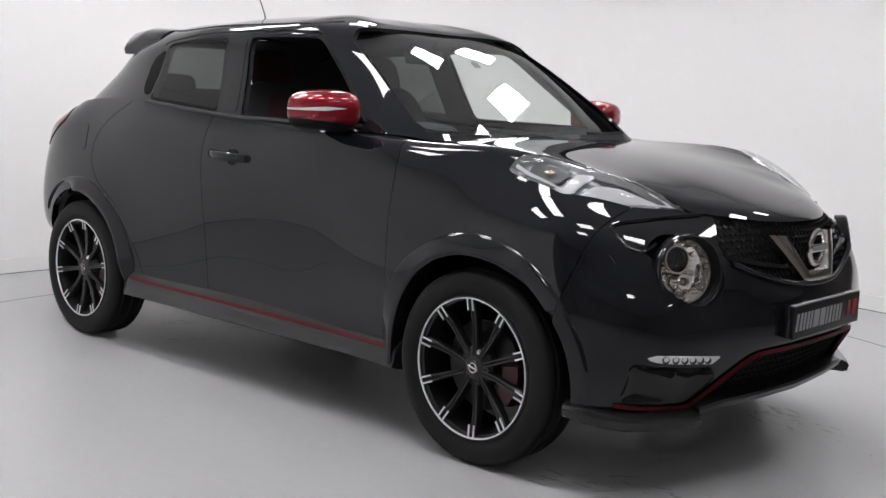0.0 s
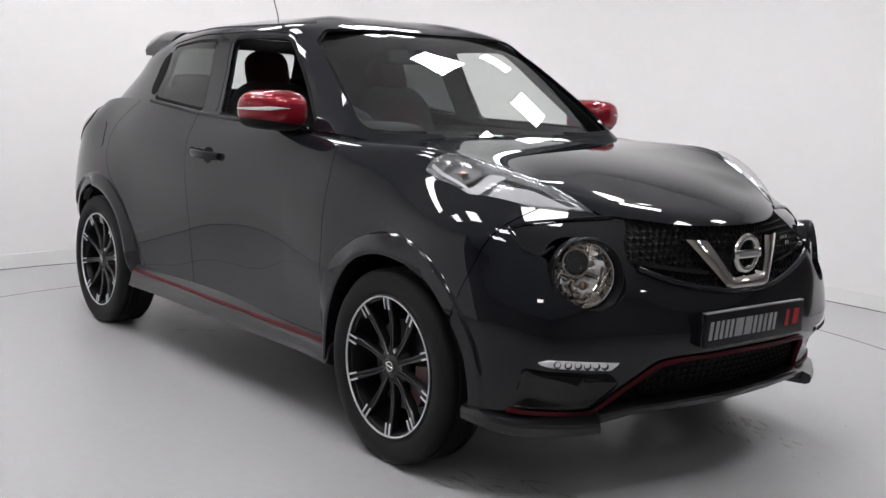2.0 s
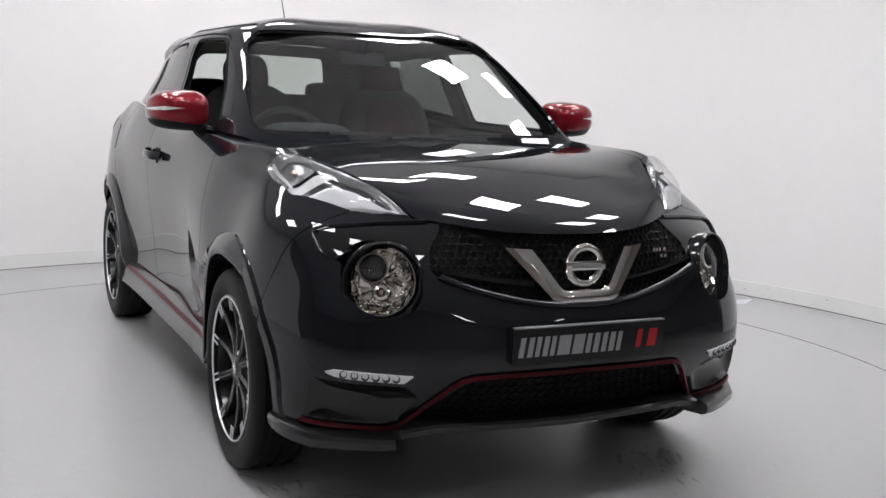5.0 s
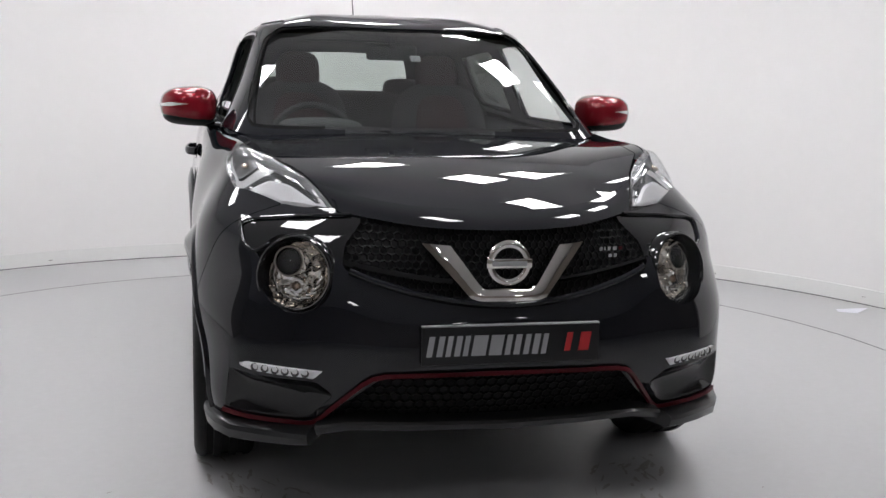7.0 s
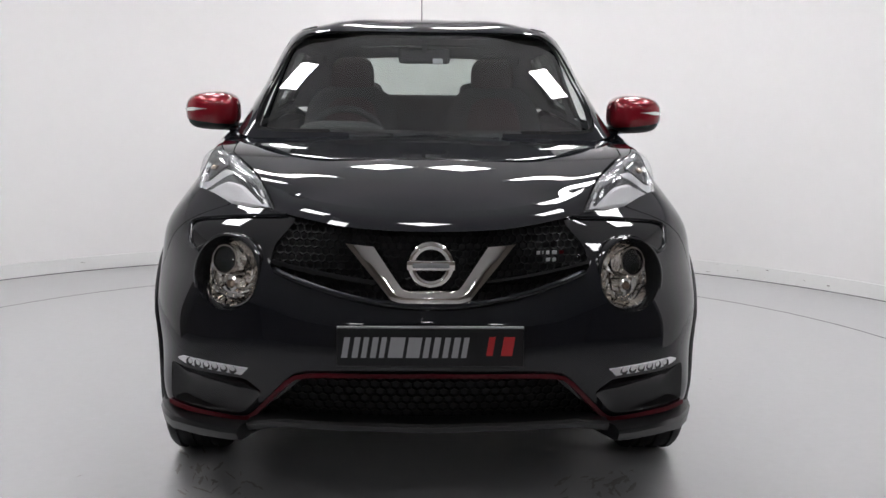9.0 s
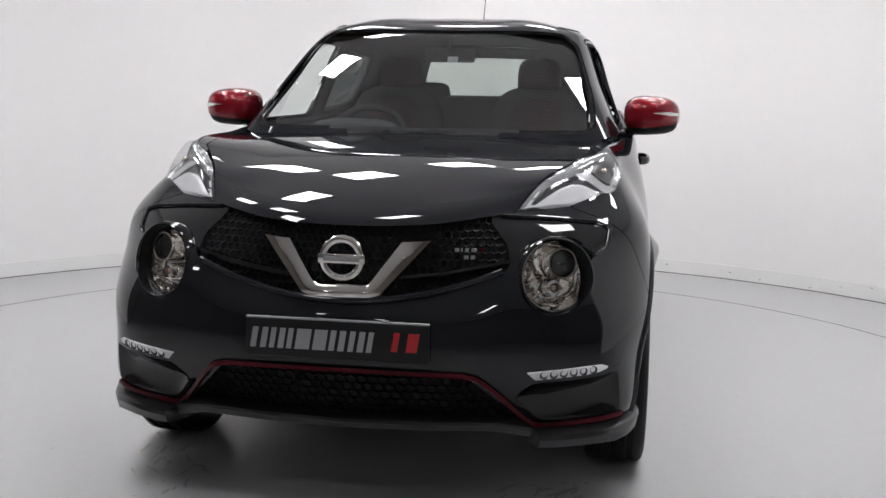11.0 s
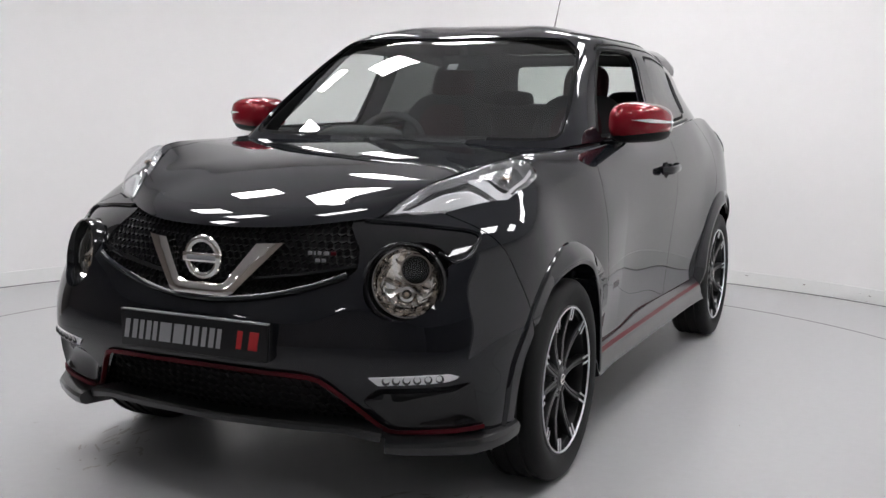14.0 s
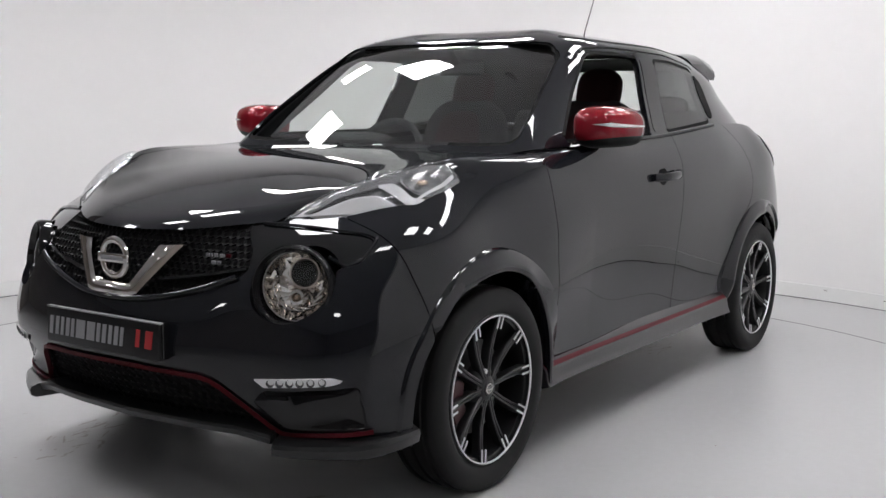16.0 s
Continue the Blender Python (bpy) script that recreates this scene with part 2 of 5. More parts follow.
def spin(profile, n=48, axis="x"):
    """Revolves (radius, along) points about an axis. Returns a bmesh."""
    bm = bmesh.new()
    rows = []
    for k in range(n):
        c, s = math.cos(2 * math.pi * k / n), math.sin(2 * math.pi * k / n)
        rows.append([bm.verts.new((h, r * c, r * s) if axis == "x" else (r * c, h, r * s) if axis == "y" else (r * c, r * s, h)) for r, h in profile])
    for k in range(n):
        a, b = rows[k], rows[(k + 1) % n]
        for j in range(len(profile) - 1):
            bm.faces.new((a[j], b[j], b[j + 1], a[j + 1]))
    bmesh.ops.remove_doubles(bm, verts=bm.verts, dist=1e-5)
    return bm


def block(size, bevel=0.01, at=(0, 0, 0), segments=2, turn=None):
    bm = bmesh.new()
    bmesh.ops.create_cube(bm, size=1)
    bmesh.ops.scale(bm, vec=size, verts=bm.verts)
    if bevel:
        bmesh.ops.bevel(bm, geom=bm.edges[:], offset=bevel, segments=segments, profile=0.5, affect="EDGES")
    m = Matrix.Translation(at) @ (turn if turn else Matrix())
    bmesh.ops.transform(bm, matrix=m, verts=bm.verts)
    return bm


def outline(corners, depth, place, bevel=0.0):
    """A flat outline (x, z) made solid by depth along -y, laid by a matrix."""
    bm = bmesh.new()
    f = bm.faces.new([bm.verts.new((x, 0, z)) for x, z in corners])
    got = bmesh.ops.extrude_face_region(bm, geom=[f])
    bmesh.ops.translate(bm, vec=(0, -depth, 0), verts=[v for v in got["geom"] if isinstance(v, bmesh.types.BMVert)])
    bmesh.ops.transform(bm, matrix=place, verts=bm.verts)
    return bm


# ---- the room ----
CX, CY, R_WALL = -0.146, -0.319, 3.43
FLOOR = material("grey_painted_floor", (0.44, 0.44, 0.445), 0.33, grain=0.10, grain_scale=25, stain=0.14, stain_scale=0.9, spread=0.16, bump=0.05, bump_scale=60)
WALL = material("white_painted_wall", (0.82, 0.81, 0.805), 0.6, grain=0.03, grain_scale=14, stain=0.04, stain_scale=0.8, bump=0.08, bump_scale=120)
SKIRTING = material("white_gloss_skirting", (0.78, 0.78, 0.77), 0.4, grain=0.06, grain_scale=30, stain=0.08)
CEILING = material("grey_ceiling_tile", (0.80, 0.80, 0.805), 0.85, grain=0.1, grain_scale=80)
HALL = material("brown_grey_hall_wall", (0.36, 0.325, 0.30), 0.7, grain=0.3, grain_scale=3, stain=0.4, stain_scale=0.7)
JOINT = material("dark_floor_joint", (0.10, 0.10, 0.105), 0.7, grain=0.3)


def arc(r, a0, a1, n):
    return [(CX + r * math.cos(radians(a0 + (a1 - a0) * k / n)), CY + r * math.sin(radians(a0 + (a1 - a0) * k / n))) for k in range(n + 1)]


def ribbon(name, inner, outer, z0, z1, mat):
    """A wall between two plans, with its ends closed."""
    n = len(inner)
    verts = [(x, y, z0) for x, y in inner] + [(x, y, z1) for x, y in inner] + [(x, y, z1) for x, y in outer] + [(x, y, z0) for x, y in outer]
    faces = []
    for i in range(n - 1):
        for k in range(4):
            faces.append((k * n + i, k * n + i + 1, ((k + 1) % 4) * n + i + 1, ((k + 1) % 4) * n + i))
    faces += [(0, n, 2 * n, 3 * n), (4 * n - 1, 3 * n - 1, 2 * n - 1, n - 1)]
    return new(name, mesh_from(name, verts, faces, mat, True, 0.3))


ROOM_H = 2.75
tagged(ribbon("wall_round", arc(R_WALL, -30, 195, 64), arc(R_WALL + 0.15, -30, 195, 64), 0.0, ROOM_H, WALL), "smooth white painted wall curving round the bay", "wall", kind="structure")
tagged(ribbon("baseboard", arc(R_WALL - 0.014, -29.9, 194.9, 64), arc(R_WALL - 0.001, -29.9, 194.9, 64), 0.0, 0.095, SKIRTING), "low white scuffed skirting board", "baseboard", kind="structure")
tagged(ribbon("trim", arc(R_WALL - 0.0155, -29.9, 194.9, 64), arc(R_WALL - 0.0145, -29.9, 194.9, 64), 0.0, 0.0045, JOINT), "thin dark gap under the skirting board", "floor gap", kind="structure")
hall_in = [(-3.52, -1.23), (-6.8, -1.9), (-7.2, -9.5), (7.0, -9.5), (6.6, -2.6), (2.88, -2.06)]
hall_out = [(-3.62, -1.08), (-6.95, -1.75), (-7.35, -9.65), (7.15, -9.65), (6.75, -2.45), (2.96, -1.92)]
tagged(ribbon("wall_hall", hall_in, hall_out, 0.0, ROOM_H, HALL), "dull brown-grey hall wall facing the bay's open side", "wall", kind="structure")
bm = bmesh.new()
bmesh.ops.create_grid(bm, x_segments=40, y_segments=40, size=11)
me = bpy.data.meshes.new("floor")
bm.to_mesh(me)
bm.free()
me.materials.append(FLOOR)
tagged(new("floor", me), "pale grey painted floor with a dull sheen", "floor", kind="structure")
me = mesh_from("ceiling", [(x, y, z) for z in (ROOM_H, ROOM_H + 0.1) for x, y in ((-11, -11), (11, -11), (11, 11), (-11, 11))], [(3, 2, 1, 0), (4, 5, 6, 7), (0, 1, 5, 4), (1, 2, 6, 5), (2, 3, 7, 6), (3, 0, 4, 7)], CEILING, False)
tagged(new("ceiling", me), "plain grey ceiling over the bay", "ceiling", kind="structure")
# turntable joint in the floor
n = 160
verts = [(CX + r * math.cos(2 * math.pi * k / n), CY + r * math.sin(2 * math.pi * k / n), z) for r, z in ((2.614, 0.0010), (2.617, 0.002), (2.621, 0.002), (2.624, 0.0010)) for k in range(n)]
faces = [(i * n + k, (i + 1) * n + k, (i + 1) * n + (k + 1) % n, i * n + (k + 1) % n) for i in range(3) for k in range(n)]
tagged(new("turntable_joint", mesh_from("turntable_joint", verts, faces, JOINT, True)), "thin dark round joint of the turntable in the floor", "floor joint", kind="structure")


def ceiling_light():
    ob = thing("ceiling_light", "square white recessed ceiling light panel, switched on; far hall ones are added fill", "ceiling light", "ceiling lights")
    bm_part("diffuser", block((0.34, 0.34, 0.02), 0.004), LAMP_PANEL, ob)
    fr = bmesh.new()
    for dx, dy, sx, sy in ((0.18, 0, 0.02, 0.38), (-0.18, 0, 0.02, 0.38), (0, 0.18, 0.34, 0.02), (0, -0.18, 0.34, 0.02)):
        got = bmesh.ops.create_cube(fr, size=1)
        bmesh.ops.scale(fr, vec=(sx, sy, 0.03), verts=got["verts"])
        bmesh.ops.translate(fr, vec=(dx, dy, 0), verts=got["verts"])
    bm_part("frame", fr, SKIRTING, ob, smooth=False)
    return ob


first_light = ceiling_light()
TURN = 45.0
spots = [(-0.28, 2.04), (0.30, 1.98), (-0.80, 1.10), (0.86, 1.06), (-1.05, 0.12), (1.06, 0.02), (-0.02, -1.45), (-1.20, -1.12),
         (-1.42, 1.35), (-1.85, 0.30), (-1.80, -0.62), (-1.25, -1.95), (1.35, 1.38), (1.80, 0.28), (1.85, -0.50), (1.36, -1.05)]
# the last five are unseen fill panels, added to brighten hall and front floor
hall_and_fill_spots = [(2.0, -2.10), (-2.2, -2.3), (0.85, -2.75), (-0.85, -2.85), (-3.6, -4.2), (3.6, -4.2), (-2.2, -7.4), (2.2, -7.4), (0.0, -8.4)]
for k, (x, y) in enumerate(spots + hall_and_fill_spots):
    at = pose(x, y, ROOM_H - 0.016, 0, 0, TURN)
    if k:
        copy_thing(first_light, at)
    else:
        first_light.matrix_basis = at

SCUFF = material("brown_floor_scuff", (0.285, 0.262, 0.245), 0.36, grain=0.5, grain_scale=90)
rnd = random.Random(11)
verts, faces = [], []
for _ in range(46):
    a = radians(rnd.choice((rnd.uniform(5, 170), rnd.gauss(38, 9), rnd.gauss(62, 8))))
    z, wide, high = rnd.uniform(0.012, 0.085), rnd.uniform(0.004, 0.035) / R_WALL, rnd.uniform(0.0012, 0.0045)
    k = len(verts)
    for t in range(5):
        u = t / 4 - 0.5
        h = high * (1 - 3 * u * u) * rnd.uniform(0.5, 1.2)
        r = R_WALL - 0.0150
        zz = z + rnd.gauss(0, 0.0012)
        verts += [(CX + r * math.cos(a + u * wide), CY + r * math.sin(a + u * wide), zz - h), (CX + r * math.cos(a + u * wide), CY + r * math.sin(a + u * wide), zz + h)]
    faces += [(k + 2 * t, k + 2 * t + 2, k + 2 * t + 3, k + 2 * t + 1) for t in range(4)]
tagged(new("skirting_scuffs", mesh_from("skirting_scuffs", verts, faces, SCUFF)), "brown knocks and scuffs along the white skirting board", "skirting scuffs", kind="stuff")
PAPER = material("white_paper", (0.80, 0.80, 0.86), 0.8, grain=0.05)
rnd = random.Random(4)
verts, faces = [], []


def smear(x, y, a, length, wide):
    """A ragged streak of dirt, thin at its ends."""
    k, steps = len(verts), 9
    for t in range(steps):
        u = 2 * t / (steps - 1) - 1
        off, w = rnd.gauss(0, wide * 0.35), wide * (1 - u * u) ** 0.7 * rnd.uniform(0.35, 1.25) + 0.0003
        px, py = x + math.cos(a) * u * length / 2 - math.sin(a) * off, y + math.sin(a) * u * length / 2 + math.cos(a) * off
        verts.extend([(px - math.sin(a) * w, py + math.cos(a) * w, 0.0006), (px, py, 0.00065), (px + math.sin(a) * w, py - math.cos(a) * w, 0.0006)])
    faces.extend([(k + 3 * t + j, k + 3 * t + 3 + j, k + 3 * t + 4 + j, k + 3 * t + 1 + j) for t in range(steps - 1) for j in (0, 1)])


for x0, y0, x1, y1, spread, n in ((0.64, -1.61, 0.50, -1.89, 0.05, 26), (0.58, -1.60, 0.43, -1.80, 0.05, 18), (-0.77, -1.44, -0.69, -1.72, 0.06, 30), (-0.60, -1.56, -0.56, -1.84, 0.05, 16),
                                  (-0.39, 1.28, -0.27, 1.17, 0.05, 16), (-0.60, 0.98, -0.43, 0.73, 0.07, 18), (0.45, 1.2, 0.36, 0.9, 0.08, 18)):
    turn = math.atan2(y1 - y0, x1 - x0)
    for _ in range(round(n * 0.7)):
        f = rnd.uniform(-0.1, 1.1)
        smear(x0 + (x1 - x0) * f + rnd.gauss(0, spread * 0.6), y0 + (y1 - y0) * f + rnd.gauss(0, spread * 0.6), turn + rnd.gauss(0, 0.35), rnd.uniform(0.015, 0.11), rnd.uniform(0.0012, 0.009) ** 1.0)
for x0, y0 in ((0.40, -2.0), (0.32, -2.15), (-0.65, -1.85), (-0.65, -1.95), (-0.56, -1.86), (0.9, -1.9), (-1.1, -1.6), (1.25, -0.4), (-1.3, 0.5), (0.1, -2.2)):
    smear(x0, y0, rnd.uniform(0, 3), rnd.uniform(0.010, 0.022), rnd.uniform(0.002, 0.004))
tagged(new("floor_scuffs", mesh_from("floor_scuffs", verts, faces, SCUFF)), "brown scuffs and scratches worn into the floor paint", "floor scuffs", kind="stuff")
sheet = [(-0.11, -0.02, 0.001), (-0.02, -0.075, 0.002), (0.10, 0.0, 0.014), (0.13, 0.045, 0.004), (0.02, 0.05, 0.003), (-0.09, 0.03, 0.006)]
me = mesh_from("paper_sheet", sheet + [(x, y, z + 0.0012) for x, y, z in sheet] + [(0.01, 0.005, 0.010)], [(12, 6, 7), (12, 7, 8), (12, 8, 9), (12, 9, 10), (12, 10, 11), (12, 11, 6), (5, 4, 3, 2, 1, 0)] + [(i, (i + 1) % 6, 6 + (i + 1) % 6, 6 + i) for i in range(6)], PAPER, False)
ob = new("paper_sheet", me)
ob.location = (2.90, 0.62, 0.0)
tagged(ob, "small crumpled white paper scrap lying on the grey floor", "paper scrap")

# ---- the car's skin: body lines of one half, front centre round to rear centre ----
BODY = [
    # underside edge
    [(0, -1.93, 0.27), (0.26, -1.92, 0.27), (0.5, -1.87, 0.25), (0.72, -1.78, 0.24), (0.8, -1.65, 0.24), (0.82, -1.265, 0.24), (0.775, -0.9, 0.24), (0.7764, -0.55, 0.24),
     (0.7646, -0.1, 0.24), (0.7655, 0.35, 0.24), (0.7806, 0.88, 0.25), (0.7876, 1.265, 0.25), (0.664, 1.62, 0.3), (0.56, 1.78, 0.32), (0.38, 1.9, 0.33), (0, 2.0, 0.3)],
    # sill
    [(0, -2.0, 0.36), (0.26, -1.98, 0.36), (0.5, -1.915, 0.33), (0.75, -1.8, 0.32), (0.813, -1.655, 0.34), (0.85, -1.265, 0.34), (0.806, -0.9, 0.34), (0.7928, -0.55, 0.35),
     (0.7742, -0.1, 0.36), (0.776, 0.35, 0.36), (0.7994, 0.88, 0.36), (0.817, 1.265, 0.36), (0.715, 1.62, 0.39), (0.63, 1.8, 0.4), (0.42, 1.94, 0.41), (0, 2.03, 0.41)],
    # bumper face
    [(0, -2.065, 0.47), (0.26, -2.045, 0.47), (0.521, -1.974, 0.46), (0.732, -1.848, 0.455), (0.820, -1.655, 0.46), (0.858, -1.265, 0.46), (0.832, -0.9, 0.46), (0.8042, -0.55, 0.46),
     (0.7838, -0.1, 0.46), (0.7865, 0.35, 0.47), (0.8106, 0.88, 0.47), (0.838, 1.265, 0.47), (0.782, 1.62, 0.48), (0.70, 1.82, 0.5), (0.45, 1.99, 0.51), (0, 2.05, 0.51)],
    # waist
    [(0, -2.065, 0.58), (0.26, -2.04, 0.58), (0.512, -1.976, 0.58), (0.727, -1.843, 0.58), (0.829, -1.648, 0.58), (0.856, -1.265, 0.59), (0.852, -0.9, 0.58), (0.814, -0.55, 0.58),
     (0.794, -0.1, 0.58), (0.8, 0.35, 0.59), (0.819, 0.88, 0.6), (0.846, 1.265, 0.6), (0.804, 1.62, 0.61), (0.715, 1.825, 0.62), (0.46, 1.98, 0.63), (0, 2.05, 0.63)],
    # lamp height
    [(0, -2.04, 0.66), (0.25, -2.005, 0.67), (0.480, -1.958, 0.69), (0.697, -1.811, 0.7), (0.816, -1.615, 0.7), (0.840, -1.265, 0.71), (0.848, -0.9, 0.7), (0.822, -0.55, 0.7),
     (0.807, -0.1, 0.7), (0.813, 0.35, 0.71), (0.82, 0.88, 0.72), (0.838, 1.265, 0.73), (0.796, 1.62, 0.74), (0.708, 1.82, 0.75), (0.46, 1.96, 0.76), (0, 2.02, 0.76)],
    # shoulder
    [(0, -2.01, 0.775), (0.245, -1.965, 0.785), (0.46, -1.892, 0.8), (0.672, -1.744, 0.815), (0.790, -1.592, 0.82), (0.816, -1.265, 0.83), (0.838, -0.9, 0.82), (0.8276, -0.55, 0.83),
     (0.8194, -0.1, 0.84), (0.8235, 0.35, 0.85), (0.8202, 0.88, 0.86), (0.818, 1.265, 0.87), (0.778, 1.62, 0.88), (0.685, 1.80, 0.89), (0.45, 1.92, 0.9), (0, 1.97, 0.9)],
    # bonnet edge and wing top
    [(0, -1.985, 0.838), (0.245, -1.935, 0.846), (0.45, -1.8, 0.872), (0.63, -1.64, 0.895), (0.715, -1.50, 0.926), (0.754, -1.24, 0.960), (0.797, -0.93, 0.970), (0.8084, -0.55, 0.965),
     (0.8096, -0.1, 0.97), (0.8125, 0.35, 0.98), (0.8022, 0.88, 0.995), (0.783, 1.265, 1.005), (0.748, 1.61, 1.01), (0.645, 1.785, 1.0), (0.44, 1.88, 0.985), (0, 1.91, 1.0)],
    # belt
    [(0, -1.9, 0.885), (0.235, -1.86, 0.893), (0.43, -1.72, 0.924), (0.565, -1.575, 0.975), (0.65, -1.42, 1.019), (0.697, -1.195, 1.043), (0.732, -0.9, 1.046), (0.772, -0.55, 1.062),
     (0.765, -0.1, 1.078), (0.757, 0.35, 1.098), (0.7406, 0.88, 1.135), (0.7094, 1.265, 1.14), (0.670, 1.53, 1.10), (0.56, 1.65, 1.065), (0.40, 1.75, 1.05), (0, 1.80, 1.05)],
    # inside the belt
    [(0, -1.72, 0.935), (0.19, -1.69, 0.942), (0.36, -1.58, 0.962), (0.47, -1.46, 0.987), (0.545, -1.32, 1.008), (0.58, -1.13, 1.022), (0.6, -0.9, 1.038), (0.64, -0.66, 1.056),
     (0.73, -0.1, 1.1), (0.72, 0.35, 1.12), (0.71, 0.88, 1.155), (0.675, 1.265, 1.16), (0.62, 1.48, 1.14), (0.54, 1.62, 1.12), (0.4, 1.74, 1.11), (0, 1.77, 1.11)],
]
BONNET = [line[:8] for line in BODY[6:9]] + [
    [(0, -1.5, 0.982), (0.12, -1.48, 0.985), (0.23, -1.40, 0.995), (0.30, -1.31, 1.005), (0.35, -1.20, 1.016), (0.37, -1.07, 1.028), (0.375, -0.92, 1.042), (0.38, -0.76, 1.054)],
    [(0, -1.30, 1.008), (0, -1.27, 1.011), (0, -1.2, 1.018), (0, -1.13, 1.024), (0, -1.06, 1.031), (0, -0.98, 1.039), (0, -0.90, 1.046), (0, -0.82, 1.053)],
]
CABIN = [
    [(0, -0.87, 1.035), (0.37, -0.868, 1.038), (0.630, -0.872, 1.042), (0.676, -0.842, 1.052), (0.740, -0.49, 1.066), (0.738, 0.18, 1.085), (0.726, 0.58, 1.11), (0.714, 0.93, 1.13), (0.668, 1.3, 1.14), (0.569, 1.6, 1.12), (0.36, 1.72, 1.1), (0, 1.76, 1.1)],
    [(0, -0.65, 1.25), (0.33, -0.6382, 1.25), (0.555, -0.655, 1.25), (0.594, -0.620, 1.25), (0.655, -0.3, 1.25), (0.674, 0.21, 1.255), (0.664, 0.58, 1.26), (0.64, 0.91, 1.265), (0.607, 1.2, 1.265), (0.526, 1.42, 1.26), (0.34, 1.54, 1.26), (0, 1.58, 1.26)],
    [(0, -0.43, 1.4), (0.3, -0.4172, 1.397), (0.504, -0.428, 1.393), (0.540, -0.392, 1.395), (0.598, -0.13, 1.405), (0.618, 0.25, 1.41), (0.61, 0.58, 1.41), (0.58, 0.9, 1.4), (0.546, 1.14, 1.39), (0.478, 1.29, 1.385), (0.31, 1.39, 1.39), (0, 1.42, 1.395)],
    [(0, -0.3, 1.47), (0.28, -0.294, 1.472), (0.464, -0.290, 1.468), (0.506, -0.250, 1.467), (0.566, -0.02, 1.464), (0.576, 0.27, 1.464), (0.568, 0.58, 1.462), (0.534, 0.88, 1.45), (0.484, 1.08, 1.45), (0.422, 1.2, 1.445), (0.28, 1.29, 1.45), (0, 1.31, 1.455)],
    [(0, -0.16, 1.51), (0.24, -0.154, 1.513), (0.41, -0.118, 1.510), (0.465, -0.06, 1.499), (0.485, 0.14, 1.494), (0.49, 0.32, 1.494), (0.482, 0.58, 1.492), (0.45, 0.83, 1.483), (0.4, 0.98, 1.49), (0.34, 1.08, 1.485), (0.22, 1.15, 1.487), (0, 1.17, 1.49)],
    [(0, 0.072, 1.545), (0.12, 0.0842, 1.544), (0.2, 0.129, 1.542), (0.23, 0.17, 1.539), (0.24, 0.26, 1.539), (0.24, 0.38, 1.539), (0.235, 0.55, 1.536), (0.22, 0.72, 1.528), (0.19, 0.82, 1.527), (0.16, 0.88, 1.522), (0.1, 0.93, 1.522), (0, 0.95, 1.522)],
    [(0, 0.25, 1.554), (0, 0.27, 1.555), (0, 0.29, 1.555), (0, 0.31, 1.556), (0, 0.34, 1.556), (0, 0.4, 1.556), (0, 0.52, 1.551), (0, 0.62, 1.545), (0, 0.68, 1.541), (0, 0.72, 1.538), (0, 0.75, 1.536), (0, 0.77, 1.534)],
]


BONNET_Y = [-1.95, -1.85, -1.75, -1.65, -1.55, -1.45, -1.35, -1.25, -1.15, -1.05, -0.95, -0.85, -0.75, -0.62, -0.5]
BONNET_Z = [0.865, 0.9022, 0.9336, 0.9601, 0.9822, 1.0005, 1.0156, 1.0278, 1.0376, 1.0454, 1.0513, 1.0556, 1.0584, 1.0601, 1.0596]


def crowned(line):
    """Gives a bonnet line its lengthwise arch and its crown across."""
    ys, zs = BONNET_Y, BONNET_Z
    return [(s, y, round(float(along(np.array(ys), np.array(zs), np.array([y]))[0]) - 0.052 * s * s, 4)) for s, y, z in line]


BODY[8][:8] = crowned(BODY[8][:8])
BONNET[2], BONNET[3], BONNET[4] = BODY[8][:8], crowned(BONNET[3]), crowned(BONNET[4])
side = Skin(BODY, 0, 15, 0, 7, 331, 99)
top = Skin(BONNET, 0, 7, 1, 4, 140, 50, spine=True, end=False)


def evened(skin):
    """Takes the small waves out of the doors' faces."""
    n, m = skin.grid.shape[:2]
    x, y = skin.points[:, 0].reshape(n, m), skin.points[:, 1].reshape(n, m)
    bell = np.exp(-0.5 * (np.arange(-15, 16) / 6.0) ** 2)
    bell /= bell.sum()
    even = np.apply_along_axis(lambda c: np.convolve(np.pad(c, 15, mode="edge"), bell, mode="valid"), 0, x)
    tall = np.exp(-0.5 * (np.arange(-6, 7) / 2.2) ** 2)
    tall /= tall.sum()
    even = np.apply_along_axis(lambda c: np.convolve(np.pad(c, 6, mode="edge"), tall, mode="valid"), 1, even)
    w = np.clip((y + 0.90) / 0.25, 0, 1) * np.clip((0.95 - y) / 0.3, 0, 1) * np.clip((x - 0.6) / 0.05, 0, 1)
    w *= np.clip((m - 1 - np.arange(m)) / 8, 0, 1)[None, :] * np.clip(np.arange(m) / 6, 0, 1)[None, :]
    skin.points[:, 0] = (x + (even - x) * w * w * (3 - 2 * w)).ravel()


evened(side)


